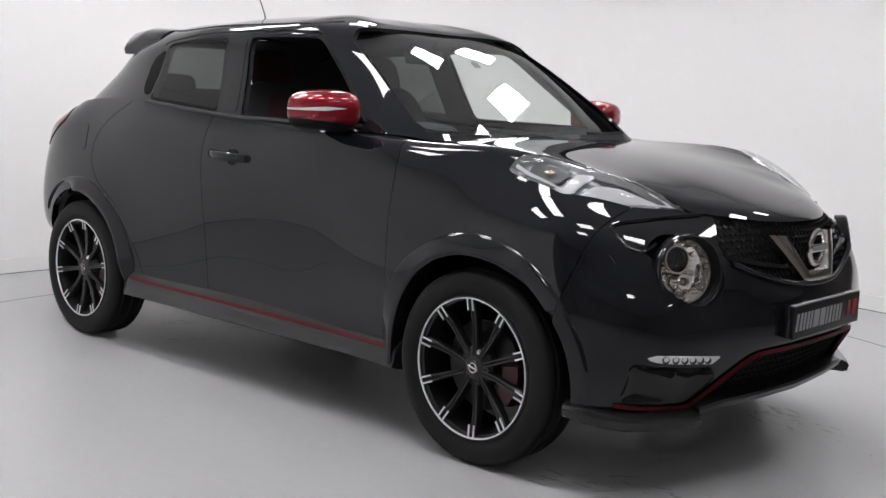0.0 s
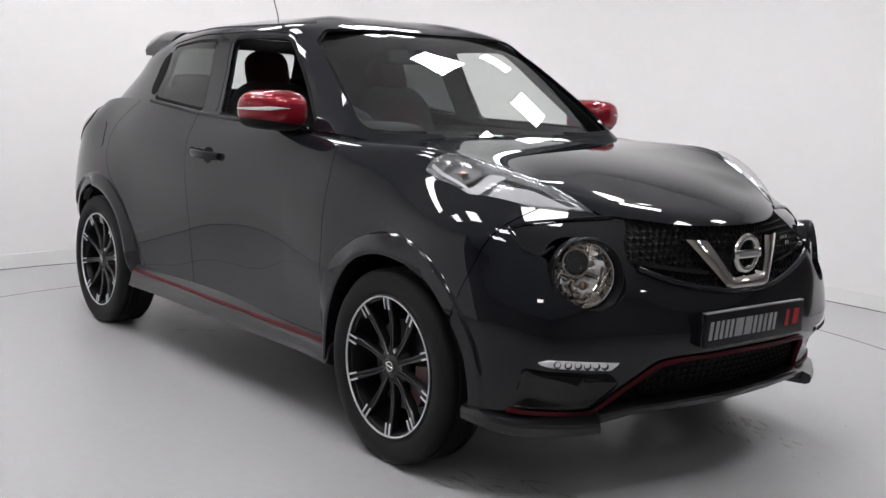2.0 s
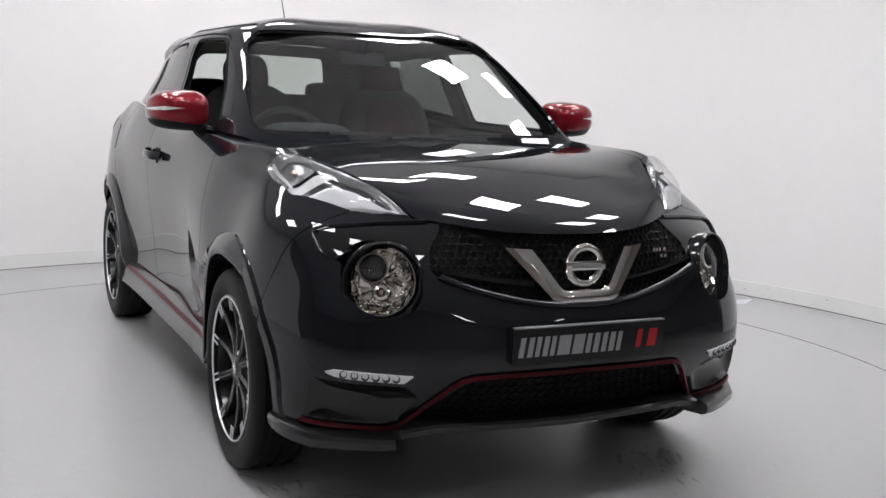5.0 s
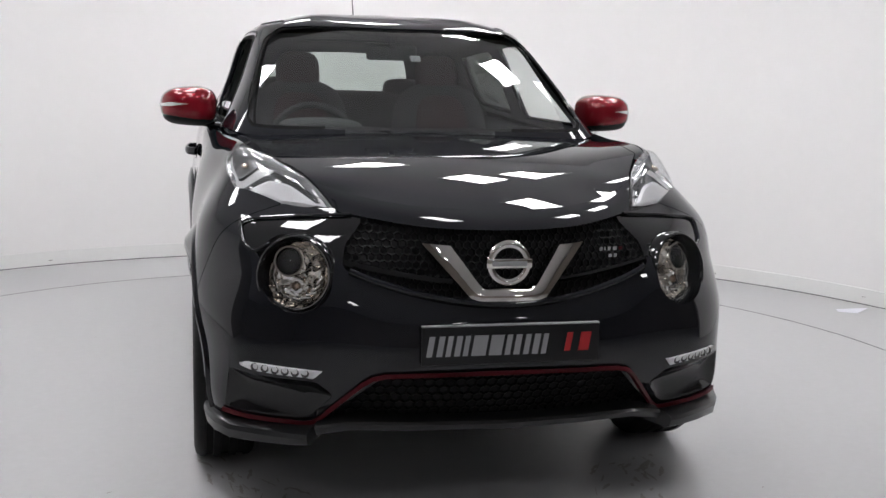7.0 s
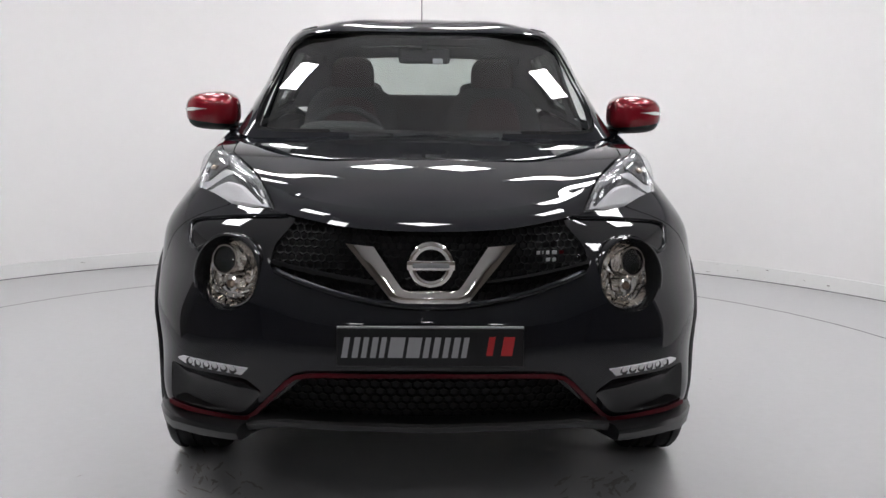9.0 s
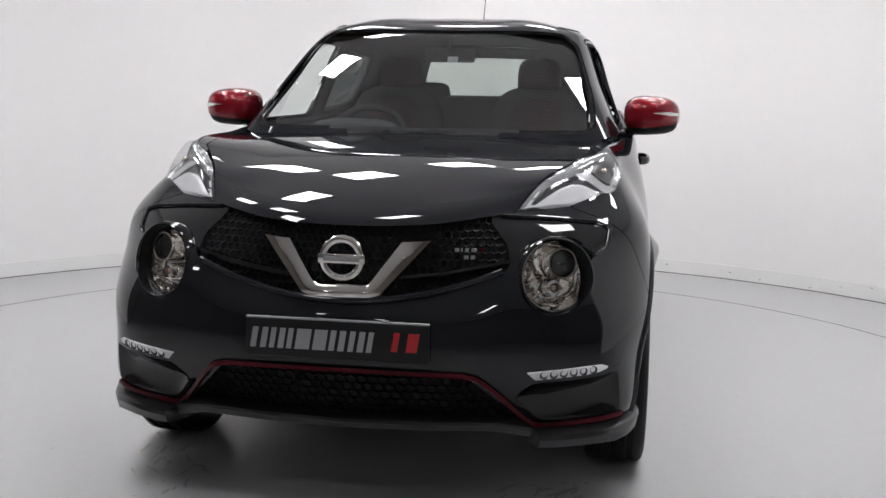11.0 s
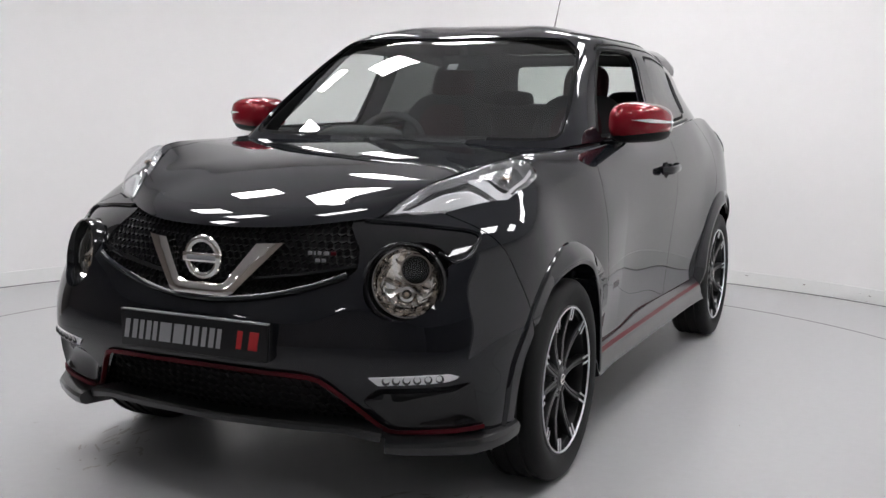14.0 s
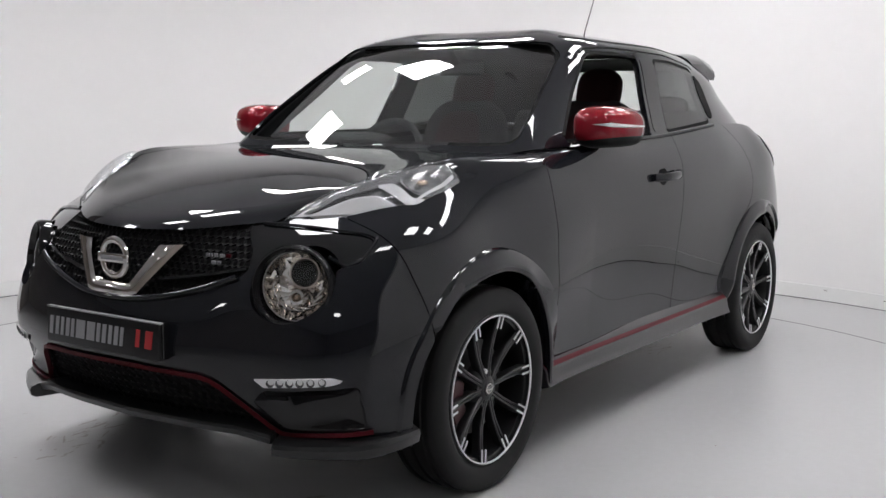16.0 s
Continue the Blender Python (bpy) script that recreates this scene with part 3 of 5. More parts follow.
def arched(skin):
    """Lays the bonnet's upper face as one even arch that rises softly to the wings' crest."""
    ys, zs = np.array(BONNET_Y), np.array(BONNET_Z)
    x, y = skin.points[:, 0], skin.points[:, 1]
    arch = lambda a, b: along(ys, zs, np.clip(b, -1.95, -0.5)) - 0.052 * a * a
    # even curves for the crest's half-width and its rise over the arch
    line = np.array(BODY[7][2:8])
    at = np.r_[-2.0, -1.86, line[:, 1]]
    half = along(at, np.r_[0.30, 0.36, line[:, 0]], np.clip(y, -2.0, -0.55))
    lift = along(at, np.r_[0.0, -0.003, line[:, 2] - arch(line[:, 0], line[:, 1])], np.clip(y, -2.0, -0.55))
    z = arch(x, y) + lift * np.clip(x / half, 0, 1.05) ** (4.0 + 3.0 * np.clip((-1.2 - y) / 0.45, 0, 1))
    # meet the wing exactly along the crest
    z = z.reshape(skin.grid.shape[:2])
    miss = skin.grid[:, :1, 2] - z[:, :1]
    flat = skin.grid[:, :, :2]
    z += miss * np.exp(-((np.linalg.norm(flat - flat[:, :1], axis=2) / 0.16) ** 2))
    skin.points[:, 2] = z.ravel()


arched(top)
cabin = Skin(CABIN, 0, 11, 0, 3, 250, 60)
roof = Skin(CABIN, 0, 11, 3, 6, 150, 40, spine=True)

HUB_F, HUB_R, HUB_Z = -1.265, 1.265, 0.325
car = thing("car", "glossy black compact crossover car with red mirrors and dark alloy wheels", "car")


def skin_s(y, z):
    """How far out the flank is at a place along the car."""
    g = side.points
    k = np.argsort((g[:, 1] - y) ** 2 + (g[:, 2] - z) ** 2 + np.where(g[:, 0] < 0.55, 9, 0))[:4]
    w = 1 / (np.hypot(g[k, 1] - y, g[k, 2] - z) + 1e-4)
    return float((g[k, 0] * w).sum() / w.sum())


def panel(name, skin, f, mat, sides=True, depth=0.012, label="", parent=None):
    """A body panel cut from a skin: one for each side, or one across the car."""
    p, q = clip(skin.points, skin.quads, f)
    p = np.where(np.abs(p) < 1e-6, 0, p)
    made = []
    if sides:
        p, q = rim(p, q, depth, False)
        for pts, fcs in (flipped(p, q), (p, q)):
            made.append(part(name, mesh_from(name, pts, fcs, mat), parent or car, label))
    else:
        p, q = both(p, q)
        p, q = rim(p, q, depth, False)
        made.append(part(name, mesh_from(name, p, q, mat), parent or car, label))
    return made


S, Y, Z = side.points.T
U, V = side.uv.T
GAP = 0.0017
arch = np.maximum(np.minimum(np.hypot(Y - HUB_F, Z - HUB_Z) - 0.385, np.hypot(Y - HUB_R, Z - HUB_Z) - 0.385), -(S - 0.55) * 9)
# bumper seam, door seams
seam_bumper = Y + 1.672 - (0.82 - Z) * 0.30
GRILLE = rounded([(-0.5, 0.836), (0.20, 0.843), (0.40, 0.862), (0.48, 0.83), (0.445, 0.725), (0.30, 0.678), (0.15, 0.655), (-0.5, 0.645)], 0.02)
INTAKE = rounded([(-0.5, 0.447), (0.345, 0.438), (0.50, 0.285), (0.30, 0.288), (-0.5, 0.292)], 0.02)
LAMP_S, LAMP_Z, LAMP_R = 0.575, 0.705, 0.098
grille = np.maximum(poly2(S, Z, GRILLE), (Y + 1.5))
intake = np.maximum(poly2(S, Z, INTAKE), (Y + 1.5))
BROW = rounded([(0.40, 0.862), (0.55, 0.852), (0.675, 0.838), (0.711, 0.826), (0.704, 0.772), (0.664, 0.748), (0.60, 0.70), (0.53, 0.70), (0.47, 0.735), (0.455, 0.80)], 0.014)
brow = np.maximum.reduce([poly2(S, Z, BROW), (Y + 1.5)])
POCKET = rounded([(0.752, 0.436), (0.70, 0.428), (0.60, 0.421), (0.520, 0.416), (0.470, 0.372), (0.528, 0.302), (0.56, 0.292), (0.66, 0.299), (0.762, 0.312)], 0.014)
pocket_hole = np.maximum(poly2(S, Z, POCKET), (Y + 1.5))
lamp_hole = np.maximum(np.hypot(S - LAMP_S, (Z - LAMP_Z)) - LAMP_R, (Y + 1.5))
front_door = poly2(Y, Z, rounded([(-0.862, 0.335), (-0.868, 0.70), (-0.868, 0.93), (-0.83, 1.2), (0.275, 1.2), (0.275, 0.60), (0.285, 0.335)], 0.03))
rear_door = poly2(Y, Z, rounded([(0.285, 0.335), (0.275, 0.60), (0.275, 1.2), (0.90, 1.2), (0.93, 1.135), (1.01, 1.095), (1.11, 1.03), (1.165, 0.94), (1.165, 0.85), (1.10, 0.76), (0.95, 0.66), (0.80, 0.45), (0.76, 0.335)], 0.04))
# eye-shaped lamp on the wing
EYE = rounded([(0.450, -1.800), (0.53, -1.60), (0.60, -1.47), (0.655, -1.40), (0.70, -1.340), (0.738, -1.300), (0.739, -1.39), (0.722, -1.515), (0.600, -1.680)], 0.012)
eye_side = np.maximum(poly2(S, Y, EYE), 0.86 - Z)
T_S, T_Y, T_Z = top.points.T
T_U, T_V = top.uv.T
eye_top = poly2(T_S, T_Y, EYE)
BONNET_EDGE = [(-0.5, -2.2), (0.30, -2.2), (0.42, -1.86), (0.448, -1.800), (0.525, -1.600), (0.590, -1.47), (0.632, -1.39), (0.648, -1.22), (0.658, -1.05), (0.665, -0.93), (0.668, -0.80), (0.66, -0.60), (-0.5, -0.60)]
bonnet_side, bonnet_top = poly2(S, Y, BONNET_EDGE), poly2(T_S, T_Y, BONNET_EDGE)

bumper = panel("front_bumper", side, np.maximum.reduce([seam_bumper + GAP, -grille, -intake, -lamp_hole, -pocket_hole, -brow, -arch, (V - 5.93) * 0.06]), PAINT, False, 0.02)[0]
wing_side = np.maximum.reduce([GAP - seam_bumper, -arch, GAP - front_door, Y + 0.80, -eye_side, -bonnet_side + GAP])
wing_front = np.maximum.reduce([seam_bumper - 0.3, (5.96 - V) * 0.06, -eye_side, -bonnet_side + GAP, Y + 0.9])
panel("front_wing", side, np.minimum(wing_side, wing_front), PAINT)
panel("wing_top", top, np.maximum.reduce([-eye_top, -bonnet_top + GAP]), PAINT)
# bonnet: its leading edge and its upper face
pa, qa = clip(side.points, side.quads, np.maximum.reduce([bonnet_side + GAP, (5.99 - V) * 0.06, Y + 1.2]))
pb, qb = clip(top.points, top.quads, bonnet_top + GAP)
pc = np.concatenate([pa, pb])
qc = list(qa) + [tuple(x + len(pa) for x in q) for q in qb]
pc = np.where(np.abs(pc) < 1e-6, 0, pc)
pc, qc = both(pc, qc)
bonnet = part("bonnet", mesh_from("bonnet", pc, qc, PAINT), car)
bm = bmesh.new()
bm.from_mesh(bonnet.data)
bmesh.ops.remove_doubles(bm, verts=bm.verts, dist=0.0008)
bm.to_mesh(bonnet.data)
bm.free()
bonnet.data.shade_smooth()
front_doors = panel("front_door", side, np.maximum.reduce([front_door + GAP, -arch]), PAINT)
panel("rear_door", side, np.maximum.reduce([rear_door + GAP, -arch]), PAINT)
sill_f = np.maximum.reduce([Z - 0.333, -Y - 0.95, Y - 0.95, -arch])
panel("sill", side, sill_f, PAINT)
tail_f = np.maximum.reduce([GAP - rear_door, -Y + 0.6, -arch, np.minimum(0.335 - Z, 0.9 - Y)])
panel("rear_quarter", side, tail_f, PAINT)

# cabin: glass, pillars, roof
C_S, C_Y, C_Z = cabin.points.T
C_U, C_V = cabin.uv.T
SCREEN = [(-1, 0.13), (1.2, 0.13), (2.2, 0.15), (2.72, 0.24), (3.03, 0.45), (3.14, 0.85), (3.17, 1.5), (3.16, 2.1), (3.05, 2.42), (2.75, 2.64), (2.3, 2.84), (1.5, 2.94), (-1, 2.98)]
screen = poly2(C_U, C_V, rounded(SCREEN, 0.1)) * 0.2
FRONT_WIN = [(-0.618, 1.088), (-0.432, 1.240), (-0.232, 1.398), (-0.180, 1.421), (0.04, 1.427), (0.217, 1.425), (0.125, 1.10)]
REAR_WIN = [(0.300, 1.115), (0.378, 1.416), (0.58, 1.415), (0.855, 1.394), (0.845, 1.155)]
front_win = np.maximum(poly2(C_Y, C_Z, rounded(FRONT_WIN, 0.03)), 0.45 - C_S)
rear_win = np.maximum(poly2(C_Y, C_Z, rounded(REAR_WIN, 0.03)), 0.45 - C_S)
BACK = [(9.55, 0.35), (11.5, 0.30), (11.5, 2.5), (9.75, 2.4)]
back_win = poly2(C_U, C_V, rounded(BACK, 0.15)) * 0.2
panel("cabin_frame", cabin, np.maximum.reduce([-screen, -front_win, -rear_win, -back_win]), PAINT, True, 0.010)

# the windscreen: one even curve from pillar to pillar, set just behind its frame
def screen_line(row):
    (_, y0, z0), (s1, y1, z1), (s2, y2, z2) = row[0], row[3], row[4]
    f = 0.21
    s, y, z = s1 + (s2 - s1) * f, y1 + (y2 - y1) * f, z1 + (z2 - z1) * f
    return [(s * k, y0 + (y - y0) * k**3.6 + 0.003, z0 + (z - z0) * k**3.6 - 0.003) for k in (0, 0.34, 0.67, 0.86, 1.0)]


pane = Skin([screen_line(row) for row in CABIN[:4]], 0, 4, 0, 3, 60, 50, end=False)
# one even bend from sill to roof
rise = np.linspace(-1, 1, pane.grid.shape[1])
bend = np.stack([rise**0, rise, rise**2], 1)
pane.points = np.einsum("jk,ikc->ijc", bend @ np.linalg.pinv(bend), pane.grid).reshape(-1, 3)
p, q = both(np.where(np.abs(pane.points) < 1e-6, 0, pane.points), [tuple(int(x) for x in k) for k in pane.quads])
p, q = rim(p, q, 0.004, False)
part("windscreen", mesh_from("windscreen", p, q, GLASS), car, "clear windscreen with a faint green tint")
for name, f in (("front_window_seal", front_win), ("rear_window_seal", rear_win)):
    lifted = Skin([[(a + 0.0012 * (a > 0), y, z) for a, y, z in line] for line in CABIN], 0, 11, 0, 3, 250, 60)
    panel(name, lifted, np.maximum(f - 0.009, -f - 0.004), SEAL, True, 0.006, "matt black rubber window seal")
FRAME = rounded([(-0.73, 1.058), (-0.636, 1.124), (-0.458, 1.248), (-0.267, 1.391), (-0.195, 1.442), (0.05, 1.453), (0.56, 1.447), (0.90, 1.412), (0.985, 1.33), (0.955, 1.19), (0.90, 1.135), (0.20, 1.02), (-0.6, 1.02)], 0.04)
lifted = Skin([[(a + 0.0010 * (a > 0), y, z) for a, y, z in line] for line in CABIN], 0, 11, 0, 3, 250, 60)
panel("door_frame_gap", lifted, np.maximum.reduce([np.abs(poly2(C_Y, C_Z, FRAME)) - 0.0032, 0.42 - C_S, 1.085 - C_Z]), SEAL, True, 0.002)
PILLAR = rounded([(0.160, 1.112), (0.238, 1.418), (0.353, 1.408), (0.275, 1.118)], 0.008)
panel("pillar_cover", Skin([[(a + 0.0018 * (a > 0), y, z) for a, y, z in line] for line in CABIN], 0, 11, 0, 3, 250, 60), np.maximum(poly2(C_Y, C_Z, PILLAR), 0.45 - C_S), PILLAR_BLACK, True, 0.003, "satin black cover of the middle pillar")
panel("rear_side_window", cabin, rear_win + 0.003, PRIVACY, True, 0.004, "dark tinted rear side window, closed")
panel("rear_window", cabin, back_win + 0.003, GLASS, False, 0.004)
rp, rq = both(np.where(np.abs(roof.points) < 1e-6, 0, roof.points), [tuple(int(x) for x in q) for q in roof.quads])
part("roof", mesh_from("roof", rp, rq, PAINT), car)

# inner shell that shuts off the light behind the panels
inner_p = side.points * [0.95, 0.985, 1.0]
inner = np.maximum.reduce([-(np.minimum(np.hypot(Y - HUB_F, Z - HUB_Z), np.hypot(Y - HUB_R, Z - HUB_Z)) - 0.38), (V - 6.6) * 0.05])
inner = np.maximum(inner, -(np.maximum(np.hypot(S - LAMP_S, Z - LAMP_Z) - 0.115, Y + 1.5)))
p, q = clip(inner_p, side.quads, inner)
p, q = both(np.where(np.abs(p) < 1e-6, 0, p), q)
part("inner_shell", mesh_from("inner_shell", p, q, SHELL), car)
bm_part("underbody", block((1.30, 3.7, 0.05), 0.02, (0, 0, 0.27)), DARK, car)

# wheels
def wheel_parts(parent, sign):
    """Tyre, rim and spokes about the x axis; sign says which way the face looks."""
    w, r = 0.096, 0.325
    prof = [(0.232, -w * 0.72), (0.240, -w * 0.86), (0.262, -w), (0.290, -w * 1.0), (0.312, -w * 0.93), (0.322, -w * 0.80)]
    groove = []
    for g in (-0.5, 0.0, 0.5):
        groove += [(0.3245, (g - 0.13) * w), (0.317, (g - 0.11) * w), (0.317, (g + 0.11) * w), (0.3245, (g + 0.13) * w)]
    prof = prof + groove + [(a, -b) for a, b in prof[::-1]]
    bm_part("tyre", spin(prof, 72), RUBBER, parent, "black low-profile tyre", angle=0.8)
    f = 0.072 * sign
    bm_part("rim", spin([(0.234, 0.088 * sign), (0.240, 0.086 * sign), (0.238, 0.078 * sign), (0.222, 0.072 * sign), (0.212, 0.03 * sign), (0.205, -0.09 * sign), (0.222, -0.10 * sign)], 72), RIM_BLACK, parent)
    bm_part("rim_edge", spin([(0.2345, 0.0870 * sign), (0.2340, 0.0910 * sign), (0.2300, 0.0905 * sign), (0.2290, 0.0860 * sign)], 96), RIM_CUT, parent, "bright machined rim edge")
    for k in range(10):
        a0 = 2 * math.pi * (k // 2) / 5 + 0.3
        d = 0.315 * (1 if k % 2 else -1)
        bm = bmesh.new()
        rows = []
        for i, t in enumerate((0, 0.2, 0.45, 0.7, 1.0)):
            rad, aside = 0.036 + t * 0.1805, (0.011 + 0.0595 * t) * (1 if k % 2 else -1)
            a = a0
            half = 0.0115 - 0.006 * t * (1 - t) + 0.0030 * t
            out = (0.068 + 0.013 * t - 0.010 * math.sin(math.pi * t)) * sign
            dirr, tan = Vector((0, math.cos(a), math.sin(a))), Vector((0, -math.sin(a), math.cos(a)))
            row = []
            for x, depth in ((-half, -0.030), (-half, -0.004), (-half * 0.75, 0), (-half * 0.22, 0), (0, -0.005), (half * 0.22, 0), (half * 0.75, 0), (half, -0.004), (half, -0.030)):
                row.append(bm.verts.new(dirr * rad + tan * (x + aside) + Vector((out + depth * sign, 0, 0))))
            rows.append(row)
        for ra, rb in zip(rows, rows[1:]):
            for j in range(8):
                bm.faces.new((ra[j], ra[j + 1], rb[j + 1], rb[j]))
        spoke = bm_part("spoke", bm, RIM_BLACK, parent)
        a = a0 + d
        bm = bmesh.new()
        dirr, tan = Vector((0, math.cos(a), math.sin(a))), Vector((0, -math.sin(a), math.cos(a)))
        for x in (-0.0105, 0.0105):
            vs = []
            for rad, ox in ((0.190, 0.0795), (0.2285, 0.0845)):
                for w2 in (-0.0029, 0.0029):
                    for dx in (0, 0.003):
                        vs.append(bm.verts.new(dirr * rad + tan * (x + w2) + Vector(((ox + dx) * sign, 0, 0))))
            for fc in ((0, 2, 6, 4), (1, 5, 7, 3), (0, 1, 3, 2), (4, 6, 7, 5), (0, 4, 5, 1), (2, 3, 7, 6)):
                bm.faces.new([vs[i] for i in fc])
        bm_part("spoke_tip", bm, RIM_CUT, parent, smooth=False)
    bm_part("hub", spin([(0.0, 0.070 * sign), (0.03, 0.070 * sign), (0.036, 0.067 * sign), (0.060, 0.058 * sign), (0.070, 0.048 * sign), (0.076, 0.02 * sign)], 40), RIM_BLACK, parent)
    bm_part("hub_cap", spin([(0.0, 0.0735 * sign), (0.022, 0.0725 * sign), (0.027, 0.067 * sign)], 32), RIM_BLACK, parent)
    ring = spin([(0.0135, 0.0728 * sign), (0.0135, 0.0748 * sign), (0.0175, 0.0745 * sign), (0.0175, 0.0725 * sign)], 32)
    bm_part("cap_ring", ring, CHROME, parent)
    bm_part("cap_bar", block((0.002, 0.042, 0.006), 0.0008, (0.0745 * sign, 0, 0)), CHROME, parent)
    for k in range(5):
        a = 2 * math.pi * k / 5 + 0.3
        bm_part("wheel_nut", spin([(0.0, 0.066 * sign), (0.007, 0.066 * sign), (0.009, 0.063 * sign), (0.009, 0.05 * sign)], 6), RIM_CUT if k == 1 else RIM_BLACK, parent).location = (0, 0.054 * math.cos(a), 0.054 * math.sin(a))
    bm_part("brake_disc", spin([(0.06, 0.03 * sign), (0.06, 0.018 * sign), (0.150, 0.018 * sign), (0.150, -0.004 * sign), (0.06, -0.004 * sign)], 48), BRAKE, parent, "worn steel brake disc")
    bm = bmesh.new()
    rows = []
    for k in range(9):
        a = -0.45 + 0.9 * k / 8
        rows.append([bm.verts.new((x * sign, -rr * math.cos(a), rr * math.sin(a))) for rr, x in ((0.105, 0.0), (0.105, 0.045), (0.165, 0.045), (0.172, 0.02), (0.172, -0.02))])
    for ra, rb in zip(rows, rows[1:]):
        for j in range(4):
            bm.faces.new((ra[j], ra[j + 1], rb[j + 1], rb[j]))
    bm.faces.new(rows[0])
    bm.faces.new(rows[-1][::-1])
    bm_part("brake_caliper", bm, CALIPER, parent, "red brake caliper")


for sgn, label in ((-1, "x"), (1, "x")):
    for y in (HUB_F, HUB_R):
        w = new("wheel")
        w.parent = car
        w.location = (sgn * (0.752 if y < 0 else 0.738), y, HUB_Z)
        w.rotation_euler = ({(-1, HUB_F): 0.267, (-1, HUB_R): 0.468, (1, HUB_F): 0.12, (1, HUB_R): 0.10}[(sgn, y)], 0, 0)
        wheel_parts(w, sgn)

# arch flares
def flare(y0, a0, a1, sgn):
    bm = bmesh.new()
    rows = []
    for k in range(49):
        a = a0 + (a1 - a0) * k / 48
        row = []
        near_end = min(1.0, (a1 - a) / 0.35, (a - a0) / 0.35) if y0 > 0 else 1.0
        tuck = 0.05 * (1 - near_end) ** 2
        for r, mode, off in ((0.447, 0, -0.004), (0.442, 0, 0.006), (0.436, 0, 0.009), (0.400, 1, 0.870), (0.384, 1, 0.873), (0.374, 1, 0.868), (0.372, 1, 0.83), (0.38, 1, 0.70)):
            r = 0.378 + (r - 0.378) * (1 - 0.75 * (1 - near_end) ** 2)
            yy, zz = y0 + r * math.cos(a), HUB_Z + r * math.sin(a)
            s0 = skin_s(yy, zz)
            bend = (0.26 if y0 < 0 else 0.62) * max(0, abs(yy) - (1.30 if y0 < 0 else 1.265)) ** 1.3 + (0.13 * max(0, abs(yy) - 1.45) if y0 < 0 else 0.006) + (0.15 if y0 < 0 else 0.05) * max(0, 1.1 - abs(yy))
            s = (s0 + off if mode == 0 else off - bend - (0.010 if y0 > 0 else 0)) - tuck
            row.append(bm.verts.new((sgn * s, yy, zz)))
        rows.append(row)
    for ra, rb in zip(rows, rows[1:]):
        for j in range(7):
            bm.faces.new((ra[j], ra[j + 1], rb[j + 1], rb[j]))
    bm_part("arch_flare", bm, PAINT, car, angle=0.9)
    # dark liner behind the wheel
    bm = bmesh.new()
    rows = []
    for k in range(25):
        a = a0 + (a1 - a0) * k / 24
        rows.append([bm.verts.new((sgn * s, y0 + 0.385 * math.cos(a), HUB_Z + 0.385 * math.sin(a))) for s in (0.85 - (0.26 if y0 < 0 else 0.62) * max(0, abs(y0 + 0.385 * math.cos(a)) - 1.265) ** 1.3 - (0.15 * max(0, 1.1 - abs(y0 + 0.385 * math.cos(a))) if y0 < 0 else 0.055), 0.60, 0.50)] + [bm.verts.new((sgn * 0.50, y0 + 0.05 * math.cos(a), HUB_Z + 0.05 * math.sin(a)))])
    for ra, rb in zip(rows, rows[1:]):
        for j in range(3):
            bm.faces.new((ra[j], ra[j + 1], rb[j + 1], rb[j]))
    bm_part("arch_liner", bm, DARK, car)


for sgn in (-1, 1):
    flare(HUB_F, -0.15, math.pi + 0.2, sgn)
    flare(HUB_R, 0.40, math.pi + 0.10, sgn)

# dark band round the windscreen's edge
panel("screen_band", Skin([[(s * 0.998, y + 0.004, z - 0.004) for s, y, z in line] for line in CABIN], 0, 11, 0, 3, 250, 60), np.maximum(screen - 0.004, -(screen + 0.014)), SEAL, False, 0.001)

# ---- the car's front ----
SILVER = material("bright_reflector", (0.86, 0.86, 0.87), 0.18, 0.85, grain=0.25, grain_scale=40)
WHITE_PLASTIC = material("milky_white_plastic", (0.80, 0.80, 0.81), 0.25, grain=0.1)
SPARK = material("mirror_reflector", (0.92, 0.88, 0.83), 0.09, 1.0, grain=0.1, grain_scale=40)
TUBE_GREY = material("pale_light_tube", (0.46, 0.46, 0.465), 0.3, grain=0.15, grain_scale=50)
BULB = material("amber_tinted_bulb", (0.74, 0.60, 0.48), 0.16, 0.8, grain=0.5, grain_scale=45)
STRIP_CLEAR = material("clear_strip_plastic", (0.72, 0.70, 0.70), 0.2, 0.3, grain=0.3, grain_scale=120)
DIVIDER = material("smoke_grey_divider", (0.09, 0.09, 0.092), 0.3, grain=0.2)
BOWL = material("grey_lamp_bowl", (0.38, 0.38, 0.385), 0.24, 0.65, grain=0.3, grain_scale=60)
MESH_BLACK = material("matt_black_mesh", (0.006, 0.006, 0.0064), 0.5, grain=0.2)
AMBER = material("faint_amber_lens", (0.40, 0.29, 0.22), 0.2, 0.2, 0.5, grain=0.2)
LED_GREY = material("smoked_led_lens", (0.07, 0.07, 0.073), 0.15, 0.3, 0.6, 0.05, grain=0.3)
LETTER_GREY = material("grey_plate_print", (0.30, 0.30, 0.31), 0.4, grain=0.1)
LETTER_RED = material("red_plate_print", (0.42, 0.015, 0.02), 0.4, grain=0.1)
PLATE_BLACK = material("black_plate_plastic", (0.012, 0.012, 0.013), 0.4, 0, 0.12, 0.1, grain=0.2)
GLOSS_BLACK = material("piano_black_plastic", (0.010, 0.010, 0.011), 0.12, 0, 1.0, 0.02, grain=0.2)
